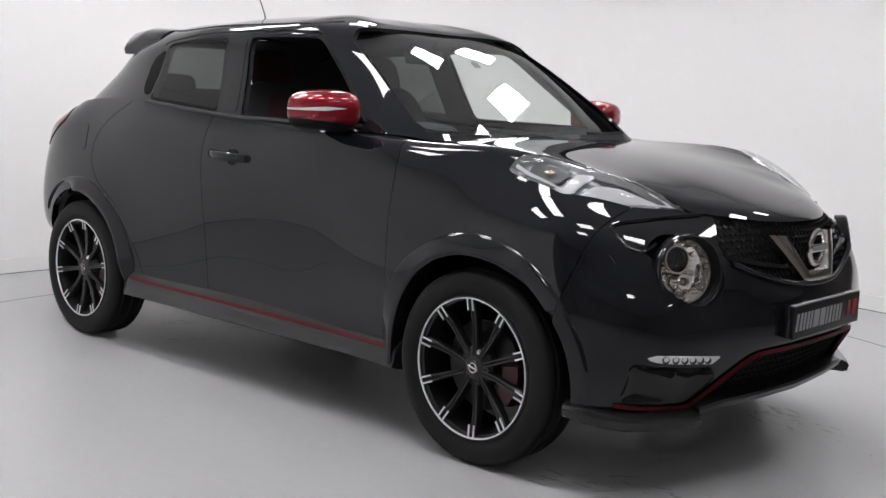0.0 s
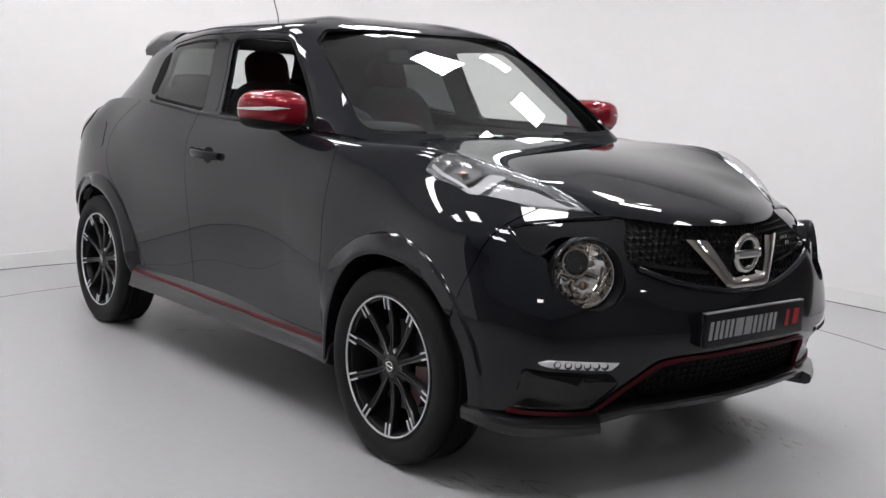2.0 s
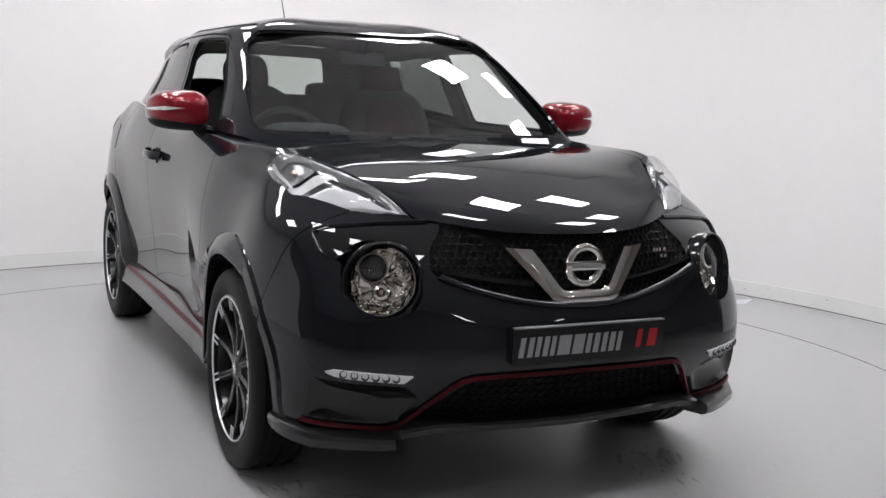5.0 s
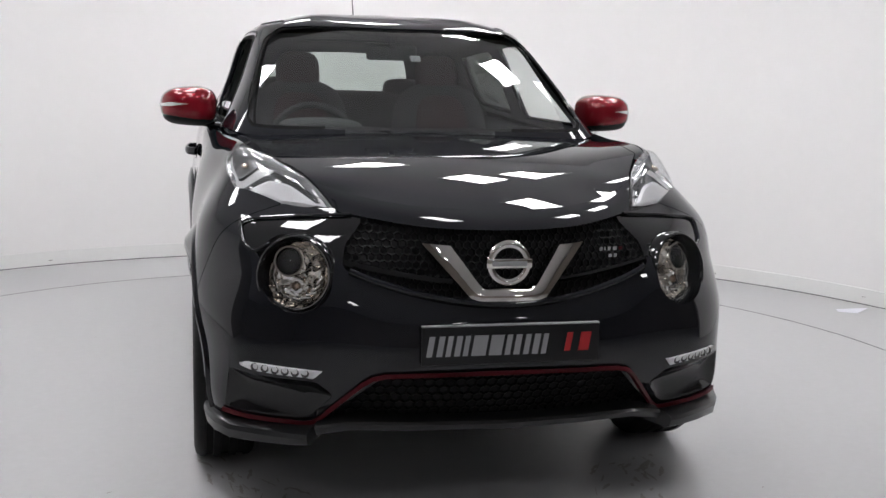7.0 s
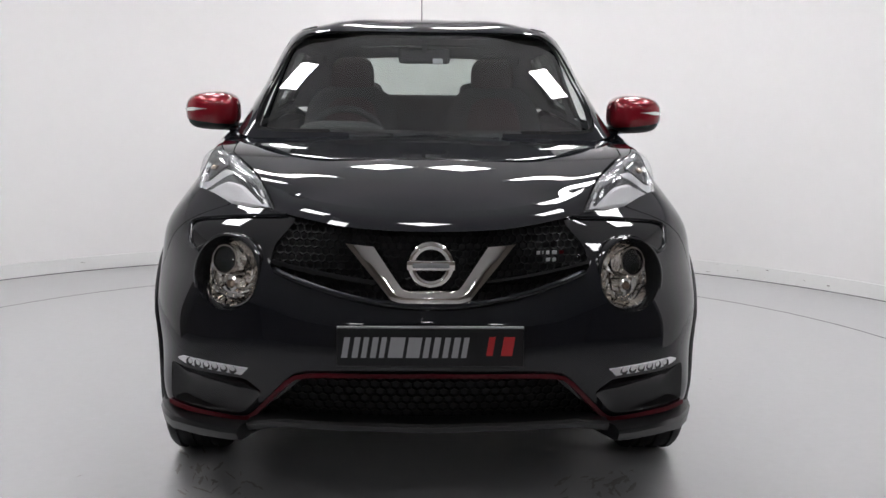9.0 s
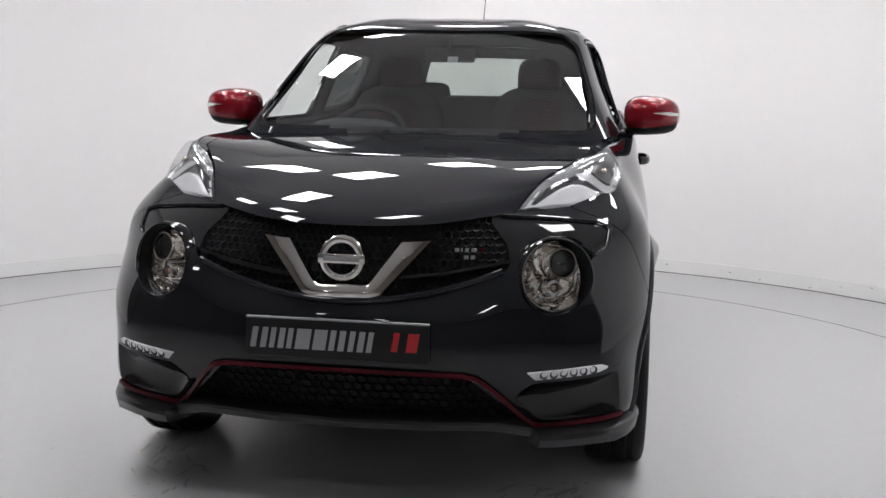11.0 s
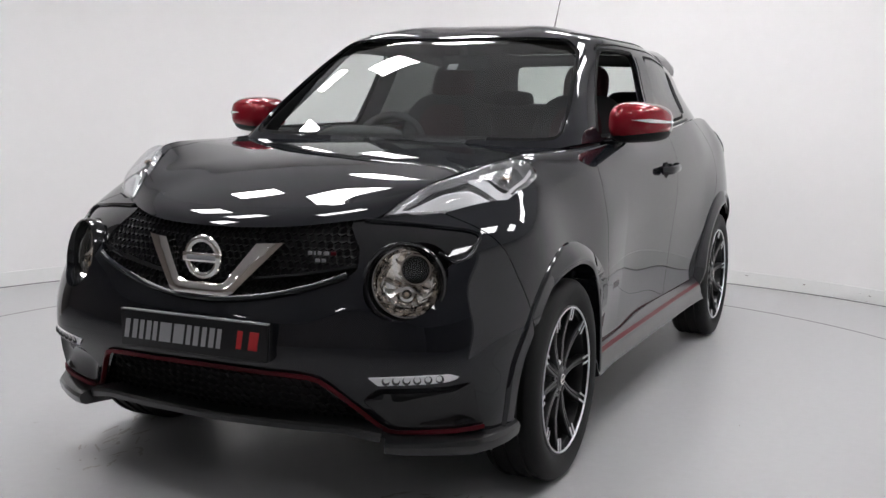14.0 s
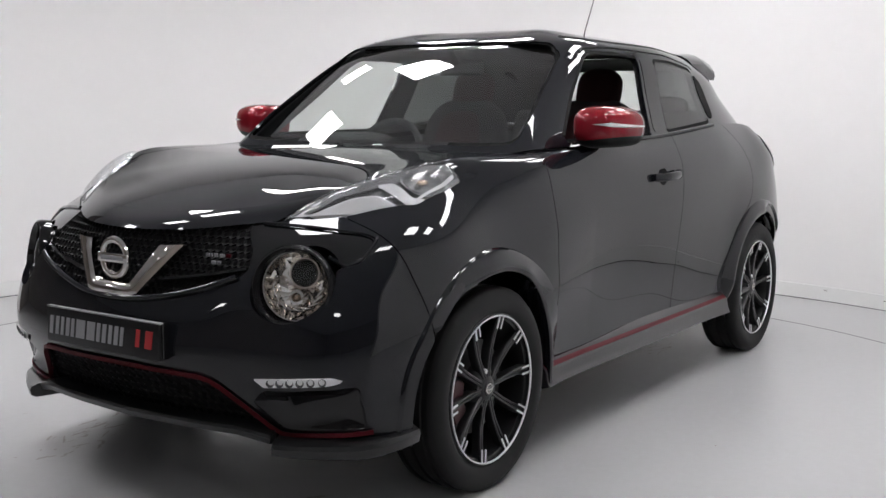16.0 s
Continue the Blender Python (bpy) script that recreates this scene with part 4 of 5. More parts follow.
SEAT_BLACK = material("black_seat_cloth", (0.030, 0.030, 0.033), 0.9, grain=0.4, grain_scale=300, bump=0.3, bump_scale=500)
SEAT_RED = material("dark_red_suede", (0.036, 0.007, 0.0085), 0.9, grain=0.4, grain_scale=200, bump=0.3, bump_scale=400)
DASH = material("soft_black_dashboard", (0.030, 0.030, 0.032), 0.7, grain=0.3, grain_scale=200, bump=0.2, bump_scale=500)

NS, NZ = np.linspace(0, 0.86, 44), np.linspace(0.22, 0.92, 36)
_front = side.points[side.points[:, 1] < -1.35]
NOSE = np.empty((44, 36))
for i, s0 in enumerate(NS):
    near = _front[np.abs(_front[:, 0] - s0) < 0.06]
    for j, z0 in enumerate(NZ):
        d = (near[:, 0] - s0) ** 2 + (near[:, 2] - z0) ** 2
        k = np.argpartition(d, 5)[:5]
        w = 1 / (d[k] + 1e-6)
        NOSE[i, j] = (near[k, 1] * w).sum() / w.sum()


def nose(s, z):
    """The nose's y at a place across and up."""
    i, j = np.clip(np.interp(abs(s), NS, range(44)), 0, 42.999), np.clip(np.interp(z, NZ, range(36)), 0, 34.999)
    a, b = int(i), int(j)
    u, v = i - a, j - b
    return float((NOSE[a, b] * (1 - u) + NOSE[a + 1, b] * u) * (1 - v) + (NOSE[a, b + 1] * (1 - u) + NOSE[a + 1, b + 1] * u) * v)


def on_nose(s, z, out=0.0):
    return (s, nose(s, z) - out, z)


def mirrored_bm(bm, sg):
    if sg < 0:
        bmesh.ops.scale(bm, vec=(-1, 1, 1), verts=bm.verts)
        bmesh.ops.reverse_faces(bm, faces=bm.faces)
    return bm


# honeycomb behind the openings
def honeycomb(corners, cell, back):
    bm = bmesh.new()
    xs, zs = [c[0] for c in corners], [c[1] for c in corners]
    row, z = 0, min(zs)
    while z < max(zs):
        x = -max(xs) + (cell * 0.866 if row % 2 else 0)
        while x < max(xs):
            if poly2(np.array([abs(x)]), np.array([z]), corners)[0] < cell * 0.4:
                o, inn = [], []
                for k in range(6):
                    a = math.pi / 6 + k * math.pi / 3
                    px, pz = x + cell * math.cos(a), z + cell * math.sin(a)
                    o.append(bm.verts.new(on_nose(px, pz, -back)))
                    inn.append(bm.verts.new(on_nose(x + 0.66 * cell * math.cos(a), z + 0.66 * cell * math.sin(a), -back - 0.007)))
                for k in range(6):
                    bm.faces.new((o[k], o[(k + 1) % 6], inn[(k + 1) % 6], inn[k]))
            x += cell * 1.732
        z += cell * 1.5
        row += 1
    return bm


tagged(bm_part("grille_mesh", honeycomb(GRILLE, 0.0125, 0.014), MESH_BLACK, car, "black honeycomb grille", smooth=False), kind="stuff")
tagged(bm_part("intake_mesh", honeycomb(INTAKE, 0.017, 0.015), MESH_BLACK, car, smooth=False), kind="stuff")


def strip(pairs, n, out, lift, m=6, swell=0.0):
    """A raised band between two edge lines on the nose, as a bmesh."""
    bm = bmesh.new()
    pr = np.array(pairs, float)
    d = np.r_[0, np.cumsum(np.linalg.norm(np.diff(pr.mean(1), axis=0), axis=1))]
    rows = []
    for t in np.linspace(0, d[-1], n):
        a = np.array([np.interp(t, d, pr[:, 0, k]) for k in (0, 1)])
        b = np.array([np.interp(t, d, pr[:, 1, k]) for k in (0, 1)])
        row = []
        for k in range(m + 1):
            x, z = a + (b - a) * k / m
            h = out + swell * math.sin(math.pi * k / m) if 0 < k < m else out - lift
            row.append(bm.verts.new(on_nose(x, z, h)))
        rows.append(row)
    for ra, rb in zip(rows, rows[1:]):
        for j in range(m):
            bm.faces.new((ra[j], ra[j + 1], rb[j + 1], rb[j]))
    return bm


V = [((-0.243, 0.803), (-0.150, 0.797)), ((-0.126, 0.672), (-0.083, 0.700)), ((-0.112, 0.655), (-0.073, 0.688)), ((-0.085, 0.647), (-0.058, 0.684)),
     ((0.085, 0.647), (0.058, 0.684)), ((0.112, 0.655), (0.073, 0.688)), ((0.126, 0.672), (0.083, 0.700)), ((0.243, 0.803), (0.150, 0.797))]
bm_part("grille_v_bar", strip(V, 60, 0.010, 0.03, 12, 0.0065), CHROME, car, "chrome V-shaped grille bar", angle=0.9)
# smooth black panel inside the V, crossbars beside it
ring_path = [(0.053 * math.cos(a), nose(0, 0.752) - 0.012, 0.752 + 0.053 * math.sin(a)) for a in np.linspace(0, 2 * math.pi, 48, endpoint=False)]
badge = bm_part("badge_ring", tube(ring_path, [(0.011 * math.cos(a), 0.009 * math.sin(a)) for a in np.linspace(0, 2 * math.pi, 10, endpoint=False)], True, up=(0, -1, 0)), CHROME, car, "chrome ring badge with a plain bar")
bm_part("badge_bar", block((0.132, 0.014, 0.028), 0.004, (0, nose(0, 0.752) - 0.016, 0.752)), CHROME, badge)
bm_part("badge_inlay", block((0.100, 0.004, 0.014), 0.001, (0, nose(0, 0.752) - 0.0225, 0.752)), LETTER_GREY, badge)
for sg in (-1, 1):
    pts = [on_nose(sg * s, z, -0.016) for s, z in zip(np.linspace(0.15, 0.44, 14), 0.700 + 0.045 * np.linspace(0, 1, 14) ** 1.4)]
    bm_part("grille_crossbar", tube(pts, [(-0.010, -0.007), (0.010, -0.007), (0.014, 0.0), (0.010, 0.007), (-0.010, 0.007)]), GLOSS_BLACK, car)
# lower edge of the grille: a raised lip
pts = [on_nose(s, z, 0.005) for s, z in [(s, 0.640 + 0.085 * abs(s / 0.43) ** 2.1) for s in np.linspace(-0.43, 0.43, 41)]]
bm_part("grille_lip", tube(pts, [(0.010 * math.cos(a), 0.009 * math.sin(a)) for a in np.linspace(0, 2 * math.pi, 14, endpoint=False)]), PAINT, car)
# small trim marks on the grille: plain bars
for k, (dx, w, mt) in enumerate(((0, 0.010, LETTER_GREY), (0.013, 0.004, LETTER_GREY), (0.021, 0.009, LETTER_GREY), (0.034, 0.013, LETTER_GREY), (0.050, 0.012, RED_TRIM))):
    x, z = 0.296 + 1.3 * dx + w * 0.65, 0.776
    bm_part("trim_mark", block((w * 1.2, 0.003, 0.010), 0.0008, (x, nose(x, z) + 0.010, z), turn=Matrix.Rotation(0.5, 4, "Z")), mt, car)
for dx, w in ((0, 0.011), (0.014, 0.010)):
    x, z = 0.322 + 1.3 * dx + w * 0.65, 0.757
    bm_part("trim_mark", block((w * 1.2, 0.003, 0.010), 0.0008, (x, nose(x, z) + 0.010, z), turn=Matrix.Rotation(0.5, 4, "Z")), LETTER_GREY, car)

# show plate
PY = -2.082
plate = bm_part("show_plate", block((0.505, 0.010, 0.104), 0.003, (0, PY, 0.536)), PLATE_BLACK, car, "black show plate with grey and red bars of print")
bm_part("plate_holder", block((0.507, 0.024, 0.106), 0.004, (0, PY + 0.018, 0.538)), GLOSS_BLACK, plate)
bm_part("plate_edge", block((0.505, 0.016, 0.004), 0.001, (0, PY + 0.004, 0.5905)), LETTER_GREY, plate)


def letter_bar(x, w, h, z, mat):
    lean = 0.16 * h
    c = [(x + lean * 0, z - h / 2), (x + w, z - h / 2), (x + w + lean, z + h / 2), (x + lean, z + h / 2)]
    bm_part("print_bar", outline(c, 0.0015, Matrix.Translation((0, PY - 0.0048, 0))), mat, plate, smooth=False)


x = -0.241
for w, gap in ((0.016, 0.012), (0.016, 0.009), (0.014, 0.010), (0.016, 0.008), (0.014, 0.010), (0.040, 0.009), (0.036, 0.009), (0.015, 0.010), (0.017, 0.011), (0.015, 0.010), (0.017, 0.009), (0.014, 0.005)):
    letter_bar(x, w, 0.056, 0.536, LETTER_GREY)
    x += w + gap
letter_bar(0.150, 0.017, 0.052, 0.540, LETTER_RED)
letter_bar(0.190, 0.030, 0.052, 0.540, LETTER_RED)

# red line over the intake and the dark lip under it
RED_LINE = [(0.765, 0.300), (0.70, 0.290), (0.62, 0.283), (0.545, 0.277), (0.52, 0.281), (0.495, 0.300), (0.44, 0.362), (0.395, 0.412), (0.370, 0.433), (0.338, 0.442), (0.28, 0.446), (0.10, 0.451), (0, 0.452)]
full = RED_LINE + [(-s, z) for s, z in RED_LINE[::-1][1:]]
full = [(a[0] + (b[0] - a[0]) * t, a[1] + (b[1] - a[1]) * t) for a, b in zip(full, full[1:]) for t in (0, 0.34, 0.67)] + full[-1:]
bm_part("red_bumper_line", tube([on_nose(s, z, 0.003) for s, z in full], [(-0.008, -0.0062), (0.005, -0.0045), (0.008, 0.0), (0.005, 0.0045), (-0.008, 0.0062)]), RED_TRIM, car, "dark red trim line round the bumper")
# lip: a set-back middle blade between two deeper corner pods
LIP = [(0.515, -1.918, 0.268, 0.036), (0.47, -1.938, 0.279, 0.036), (0.42, -1.952, 0.287, 0.034), (0.25, -1.970, 0.283, 0.035), (0, -1.980, 0.279, 0.036)]
POD = [(0.806, -1.625, 0.262, 0.052), (0.806, -1.66, 0.261, 0.054), (0.801, -1.70, 0.258, 0.056), (0.782, -1.756, 0.252, 0.056), (0.748, -1.812, 0.247, 0.054), (0.66, -1.874, 0.245, 0.050), (0.585, -1.920, 0.246, 0.046), (0.540, -1.942, 0.249, 0.042)]


def lip_blade(rows):
    """A blade with a bevelled nose and a sloping upper face."""
    heights = [h for *_, h in rows]
    section = lambda h: [(0.11, -h * 0.4), (0.006, -h * 0.5), (-0.009, -h * 0.36), (-0.014, h * 0.10), (-0.009, h * 0.34), (0.012, h * 0.56), (0.11, h * 0.62)][::-1]
    return tube([row[:3] for row in rows], lambda t: section(heights[round(t * (len(heights) - 1))]))


bm_part("front_lip", lip_blade(LIP + [(-a, y, z, h) for a, y, z, h in LIP[::-1][1:]]), SKIRT, car, "dark grey front lip spoiler", angle=0.5)
for sg in (-1, 1):
    bm_part("lip_pod", mirrored_bm(lip_blade(POD), sg), SKIRT, car, "dark grey corner blade of the front lip", angle=0.5)

# recess over the round lamps
bp, bq = clip(side.points + [0, 0.009, 0], side.quads, np.maximum.reduce([poly2(S, Z, BROW) - 0.02, 0.105 - np.hypot(S - LAMP_S, Z - LAMP_Z), Y + 1.5]))
for pts, fcs in (flipped(bp, bq), (bp, bq)):
    part("brow_panel", mesh_from("brow_panel", pts, fcs, GLOSS_BLACK), car)

# raised edge beside the brow
for sg in (-1, 1):
    pts = [on_nose(sg * s, z, 0.0) for s, z in rounded([(0.405, 0.866), (0.55, 0.855), (0.676, 0.841), (0.714, 0.828), (0.707, 0.772), (0.678, 0.756), (0.650, 0.774), (0.63, 0.785)], 0.012)[3:-3]]
    bm_part("brow_edge", tube(pts, [(0.0055 * math.cos(a), 0.0045 * math.sin(a)) for a in np.linspace(0, 2 * math.pi, 10, endpoint=False)], up=(0, -1, 0)), PAINT, car)

# running lights
DRL = [((0.726, 0.4545), (0.719, 0.446)), ((0.706, 0.465), (0.700, 0.437)), ((0.66, 0.4645), (0.655, 0.432)), ((0.56, 0.458), (0.56, 0.425)), ((0.504, 0.4535), (0.533, 0.4225))]
for sg in (-1, 1):
    drl = bm_part("running_light", strip([((sg * a[0], a[1]), (sg * b[0], b[1])) for a, b in DRL], 24, 0.005, 0.010), WHITE_PLASTIC, car, "strip of six round running lights, off")
    for k in range(6):
        s = 0.552 + 0.0265 * k
        z = 0.4415 + 0.009 * (s - 0.55) / 0.15
        m = Matrix.Translation(on_nose(sg * s, z, 0.0048)) @ Matrix.Rotation(sg * 0.52, 4, "Z")
        bm = spin([(0.0, 0.003), (0.004, 0.002), (0.0090, -0.001), (0.0112, -0.0028), (0.0115, 0.004)], 20, "y")
        bmesh.ops.transform(bm, matrix=m, verts=bm.verts)
        bm_part("led", bm, LED_GREY, drl)
# pockets sunk into the bumper under the running lights
pp, pq = clip(side.points, side.quads, np.maximum(poly2(S, Z, POCKET) - 0.004, Y + 1.5))
inside = np.maximum(0, -poly2(pp[:, 0], pp[:, 2], POCKET))
deep = 1 - np.exp(-inside / 0.022)
rake = np.clip((pp[:, 2] - 0.300) / 0.12, 0, 1)
pp[:, 1] += (0.014 + 0.030 * rake) * deep
pp[:, 0] -= 0.012 * deep
for pts, fcs in (flipped(pp, pq), (pp, pq)):
    part("bumper_pocket", mesh_from("bumper_pocket", pts, fcs, GLOSS_BLACK), car)


# round headlamps
def round_lamp(sg):
    lamp = new("headlamp")
    lamp.parent = car
    tagged(lamp, "round clear headlamp with a projector in a black bezel")
    lamp.matrix_basis = Matrix.Translation((sg * 0.572, nose(0.572, 0.705) + 0.016, 0.702)) @ Matrix.Rotation(sg * 0.46, 4, "Z") @ Matrix.Rotation(-0.16, 4, "X")
    bm_part("bezel", spin([(0.118, 0.030), (0.117, 0.002), (0.113, -0.009), (0.108, -0.012), (0.104, -0.007), (0.101, 0.012), (0.098, 0.026), (0.094, 0.044)], 64, "y"), GLOSS_BLACK, lamp)
    bm_part("bezel_ring", spin([(0.0885, 0.012), (0.0870, 0.006), (0.0845, 0.006), (0.0835, 0.018)], 64, "y"), SILVER, lamp)
    rr = random.Random(7)
    bm = bmesh.new()
    rows = []
    for rad, h in ((0.084, 0.010), (0.076, 0.030), (0.056, 0.047), (0.034, 0.056), (0.014, 0.060)):
        rows.append([bm.verts.new(((rad + rr.uniform(-0.002, 0.002)) * math.cos(a), h + rr.uniform(-0.0035, 0.0035), (rad + rr.uniform(-0.002, 0.002)) * math.sin(a))) for a in np.linspace(0, 2 * math.pi, 24, endpoint=False)])
    for ra, rb in zip(rows, rows[1:]):
        for i in range(24):
            bm.faces.new((ra[i], ra[(i + 1) % 24], rb[(i + 1) % 24], rb[i]))
    bm.faces.new(rows[-1])
    bm_part("reflector", bm, SPARK, lamp, smooth=False)
    for k in range(11):
        a = math.pi * (0.98 + 1.05 * k / 10)
        bm_part("reflector_rib", block((0.005, 0.024, 0.026), 0.0012, (0.060 * math.cos(a), 0.026, 0.060 * math.sin(a)), turn=Matrix.Rotation(-a + 0.3, 4, "Y") @ Matrix.Rotation(rr.uniform(-0.5, 0.5), 4, "X")), SPARK, lamp)
    bm_part("projector_ring", spin([(0.038, 0.05), (0.040, 0.012), (0.038, 0.002), (0.034, 0.002), (0.033, 0.014)], 40, "y"), SPARK, lamp).location = (0.022 * sg, 0, 0.036)
    bm_part("projector_lens", spin([(0.0, 0.000), (0.016, 0.004), (0.027, 0.012), (0.033, 0.022)], 36, "y"), GLOSS_BLACK, lamp).location = (0.022 * sg, 0, 0.036)
    bm_part("bulb_ring", spin([(0.010, 0.03), (0.012, 0.004), (0.019, 0.006), (0.021, 0.04)], 28, "y"), SPARK, lamp).location = (-0.002 * sg, 0.006, -0.032)
    bm_part("bulb", spin([(0.0, 0.006), (0.006, 0.010), (0.008, 0.03)], 16, "y"), AMBER, lamp).location = (-0.002 * sg, 0.004, -0.032)
    lens = bm_part("lens", spin([(0.0, -0.022), (0.030, -0.019), (0.060, -0.010), (0.086, 0.006)], 48, "y"), LENS, lamp)
    lens.visible_shadow = False
    # the lens unit sits deep in its bezel
    for piece in lamp.children:
        if piece.name.split(".")[0] != "bezel":
            piece.location += Vector((0.008 * sg, 0.017, 0.004))
            piece.scale = (1.13, 1.0, 1.13)


for sg in (-1, 1):
    round_lamp(sg)


# eye-shaped lamps on the wings
def offset_patch(f_side, f_top, depth):
    pa, qa = clip(side.points, side.quads, f_side)
    pb, qb = clip(top.points, top.quads, f_top)
    p = np.concatenate([pa, pb])
    q = list(qa) + [tuple(x + len(pa) for x in k) for k in qb]
    bm = bmesh.new()
    vs = [bm.verts.new(v) for v in p]
    bm.verts.ensure_lookup_table()
    for k in q:
        try:
            bm.faces.new([vs[x] for x in k])
        except ValueError:
            pass
    bmesh.ops.remove_doubles(bm, verts=bm.verts, dist=0.0015)
    bmesh.ops.recalc_face_normals(bm, faces=bm.faces)
    bm.normal_update()
    up = sum(f.normal.z for f in bm.faces) > 0
    rim_v = {v for e in bm.edges if e.is_boundary for v in e.verts}
    far = {v: min((v.co - r.co).length for r in rim_v) for v in bm.verts}
    for v in bm.verts:
        d = depth(far[v]) if callable(depth) else depth
        v.co += v.normal * (d if up else -d)
    return bm


EYE_INDICATOR = rounded([(0.630, -1.475), (0.668, -1.418), (0.712, -1.375), (0.740, -1.372), (0.742, -1.43), (0.702, -1.485), (0.655, -1.505)], 0.02)
EYE_WEDGE = rounded([(0.595, -1.565), (0.640, -1.518), (0.70, -1.502), (0.740, -1.445), (0.741, -1.48), (0.712, -1.528), (0.645, -1.550)], 0.01)
EYE_TUBE = rounded([(0.495, -1.745), (0.57, -1.635), (0.63, -1.575), (0.705, -1.545), (0.708, -1.557), (0.615, -1.662), (0.53, -1.730)], 0.012)
for sg in (-1, 1):
    eye = mirrored_bm(offset_patch(eye_side, eye_top, lambda d: -0.004 - min(0.024, 1.2 * d)), sg)
    eye = bm_part("wing_lamp", eye, BOWL, car, "clear eye-shaped wing lamp with an amber indicator")
    bm_part("indicator_bowl", mirrored_bm(offset_patch(np.maximum(poly2(S, Y, EYE_INDICATOR), 0.88 - Z), poly2(T_S, T_Y, EYE_INDICATOR), lambda d: -0.014 - min(0.008, d)), sg), DIVIDER, eye)
    bm = spin([(0.0, -0.026), (0.008, -0.024), (0.014, -0.014), (0.016, 0.0), (0.013, 0.016), (0.0, 0.026)], 20, "y")
    bmesh.ops.scale(bm, vec=(0.8, 0.9, 0.6), verts=bm.verts)
    bmesh.ops.transform(bm, matrix=Matrix.Translation((sg * 0.684, -1.434, 0.972)), verts=bm.verts)
    bm_part("indicator_bulb", bm, BULB, eye, "silver indicator bulb with an amber tint")
    bm_part("lamp_divider", mirrored_bm(offset_patch(np.maximum(poly2(S, Y, EYE_WEDGE), 0.88 - Z), poly2(T_S, T_Y, EYE_WEDGE), -0.012), sg), TUBE_GREY, eye)
    bm_part("light_tube", mirrored_bm(offset_patch(np.maximum(poly2(S, Y, EYE_TUBE), 0.86 - Z), poly2(T_S, T_Y, EYE_TUBE), lambda d: -0.014 + min(0.008, d)), sg), TUBE_GREY, eye)
    bm_part("lamp_outline", mirrored_bm(offset_patch(np.maximum(np.abs(poly2(S, Y, EYE) + 0.012) - 0.003, 0.86 - Z), np.abs(poly2(T_S, T_Y, EYE) + 0.012) - 0.0025, -0.005), sg), TUBE_GREY, eye)
    bm_part("indicator_rim", mirrored_bm(offset_patch(np.maximum(np.abs(poly2(S, Y, EYE_INDICATOR)) - 0.003, 0.88 - Z), np.abs(poly2(T_S, T_Y, EYE_INDICATOR)) - 0.003, -0.008), sg), TUBE_GREY, eye)
    lens = bm_part("lens", mirrored_bm(offset_patch(eye_side, eye_top, lambda d: 0.001 + 0.014 * min(1, d / 0.03) ** 0.6), sg), LENS, eye)
    lens.visible_shadow = False


# ---- mirrors, handles, skirts, spoiler, small parts ----
def egg(size, n=28, m=18, power=0.72, shape=None):
    bm = bmesh.new()
    rows = []
    pw = lambda v: math.copysign(abs(v) ** power, v)
    for j in range(m + 1):
        b = math.pi * (j / m - 0.5)
        row = []
        for i in range(n):
            a = 2 * math.pi * i / n
            p = Vector((size[0] * pw(math.cos(b)) * pw(math.cos(a)), size[1] * pw(math.cos(b)) * pw(math.sin(a)), size[2] * pw(math.sin(b))))
            row.append(bm.verts.new(shape(p) if shape else p))
        rows.append(row)
    for ra, rb in zip(rows, rows[1:]):
        for i in range(n):
            bm.faces.new((ra[i], ra[(i + 1) % n], rb[(i + 1) % n], rb[i]))
    bmesh.ops.remove_doubles(bm, verts=bm.verts, dist=1e-5)
    return bm


def mirror_shape(p):
    """Tapers the shell towards its outer end and flattens its back."""
    x = p.x / 0.105
    p.z = p.z * (1 - 0.10 * x) - 0.005 * x * x
    p.y = p.y * (1 - 0.10 * x) + 0.034 * max(0, x) ** 2
    if p.y > 0.05:
        p.y = 0.05 + 0.2 * (p.y - 0.05)
    return p


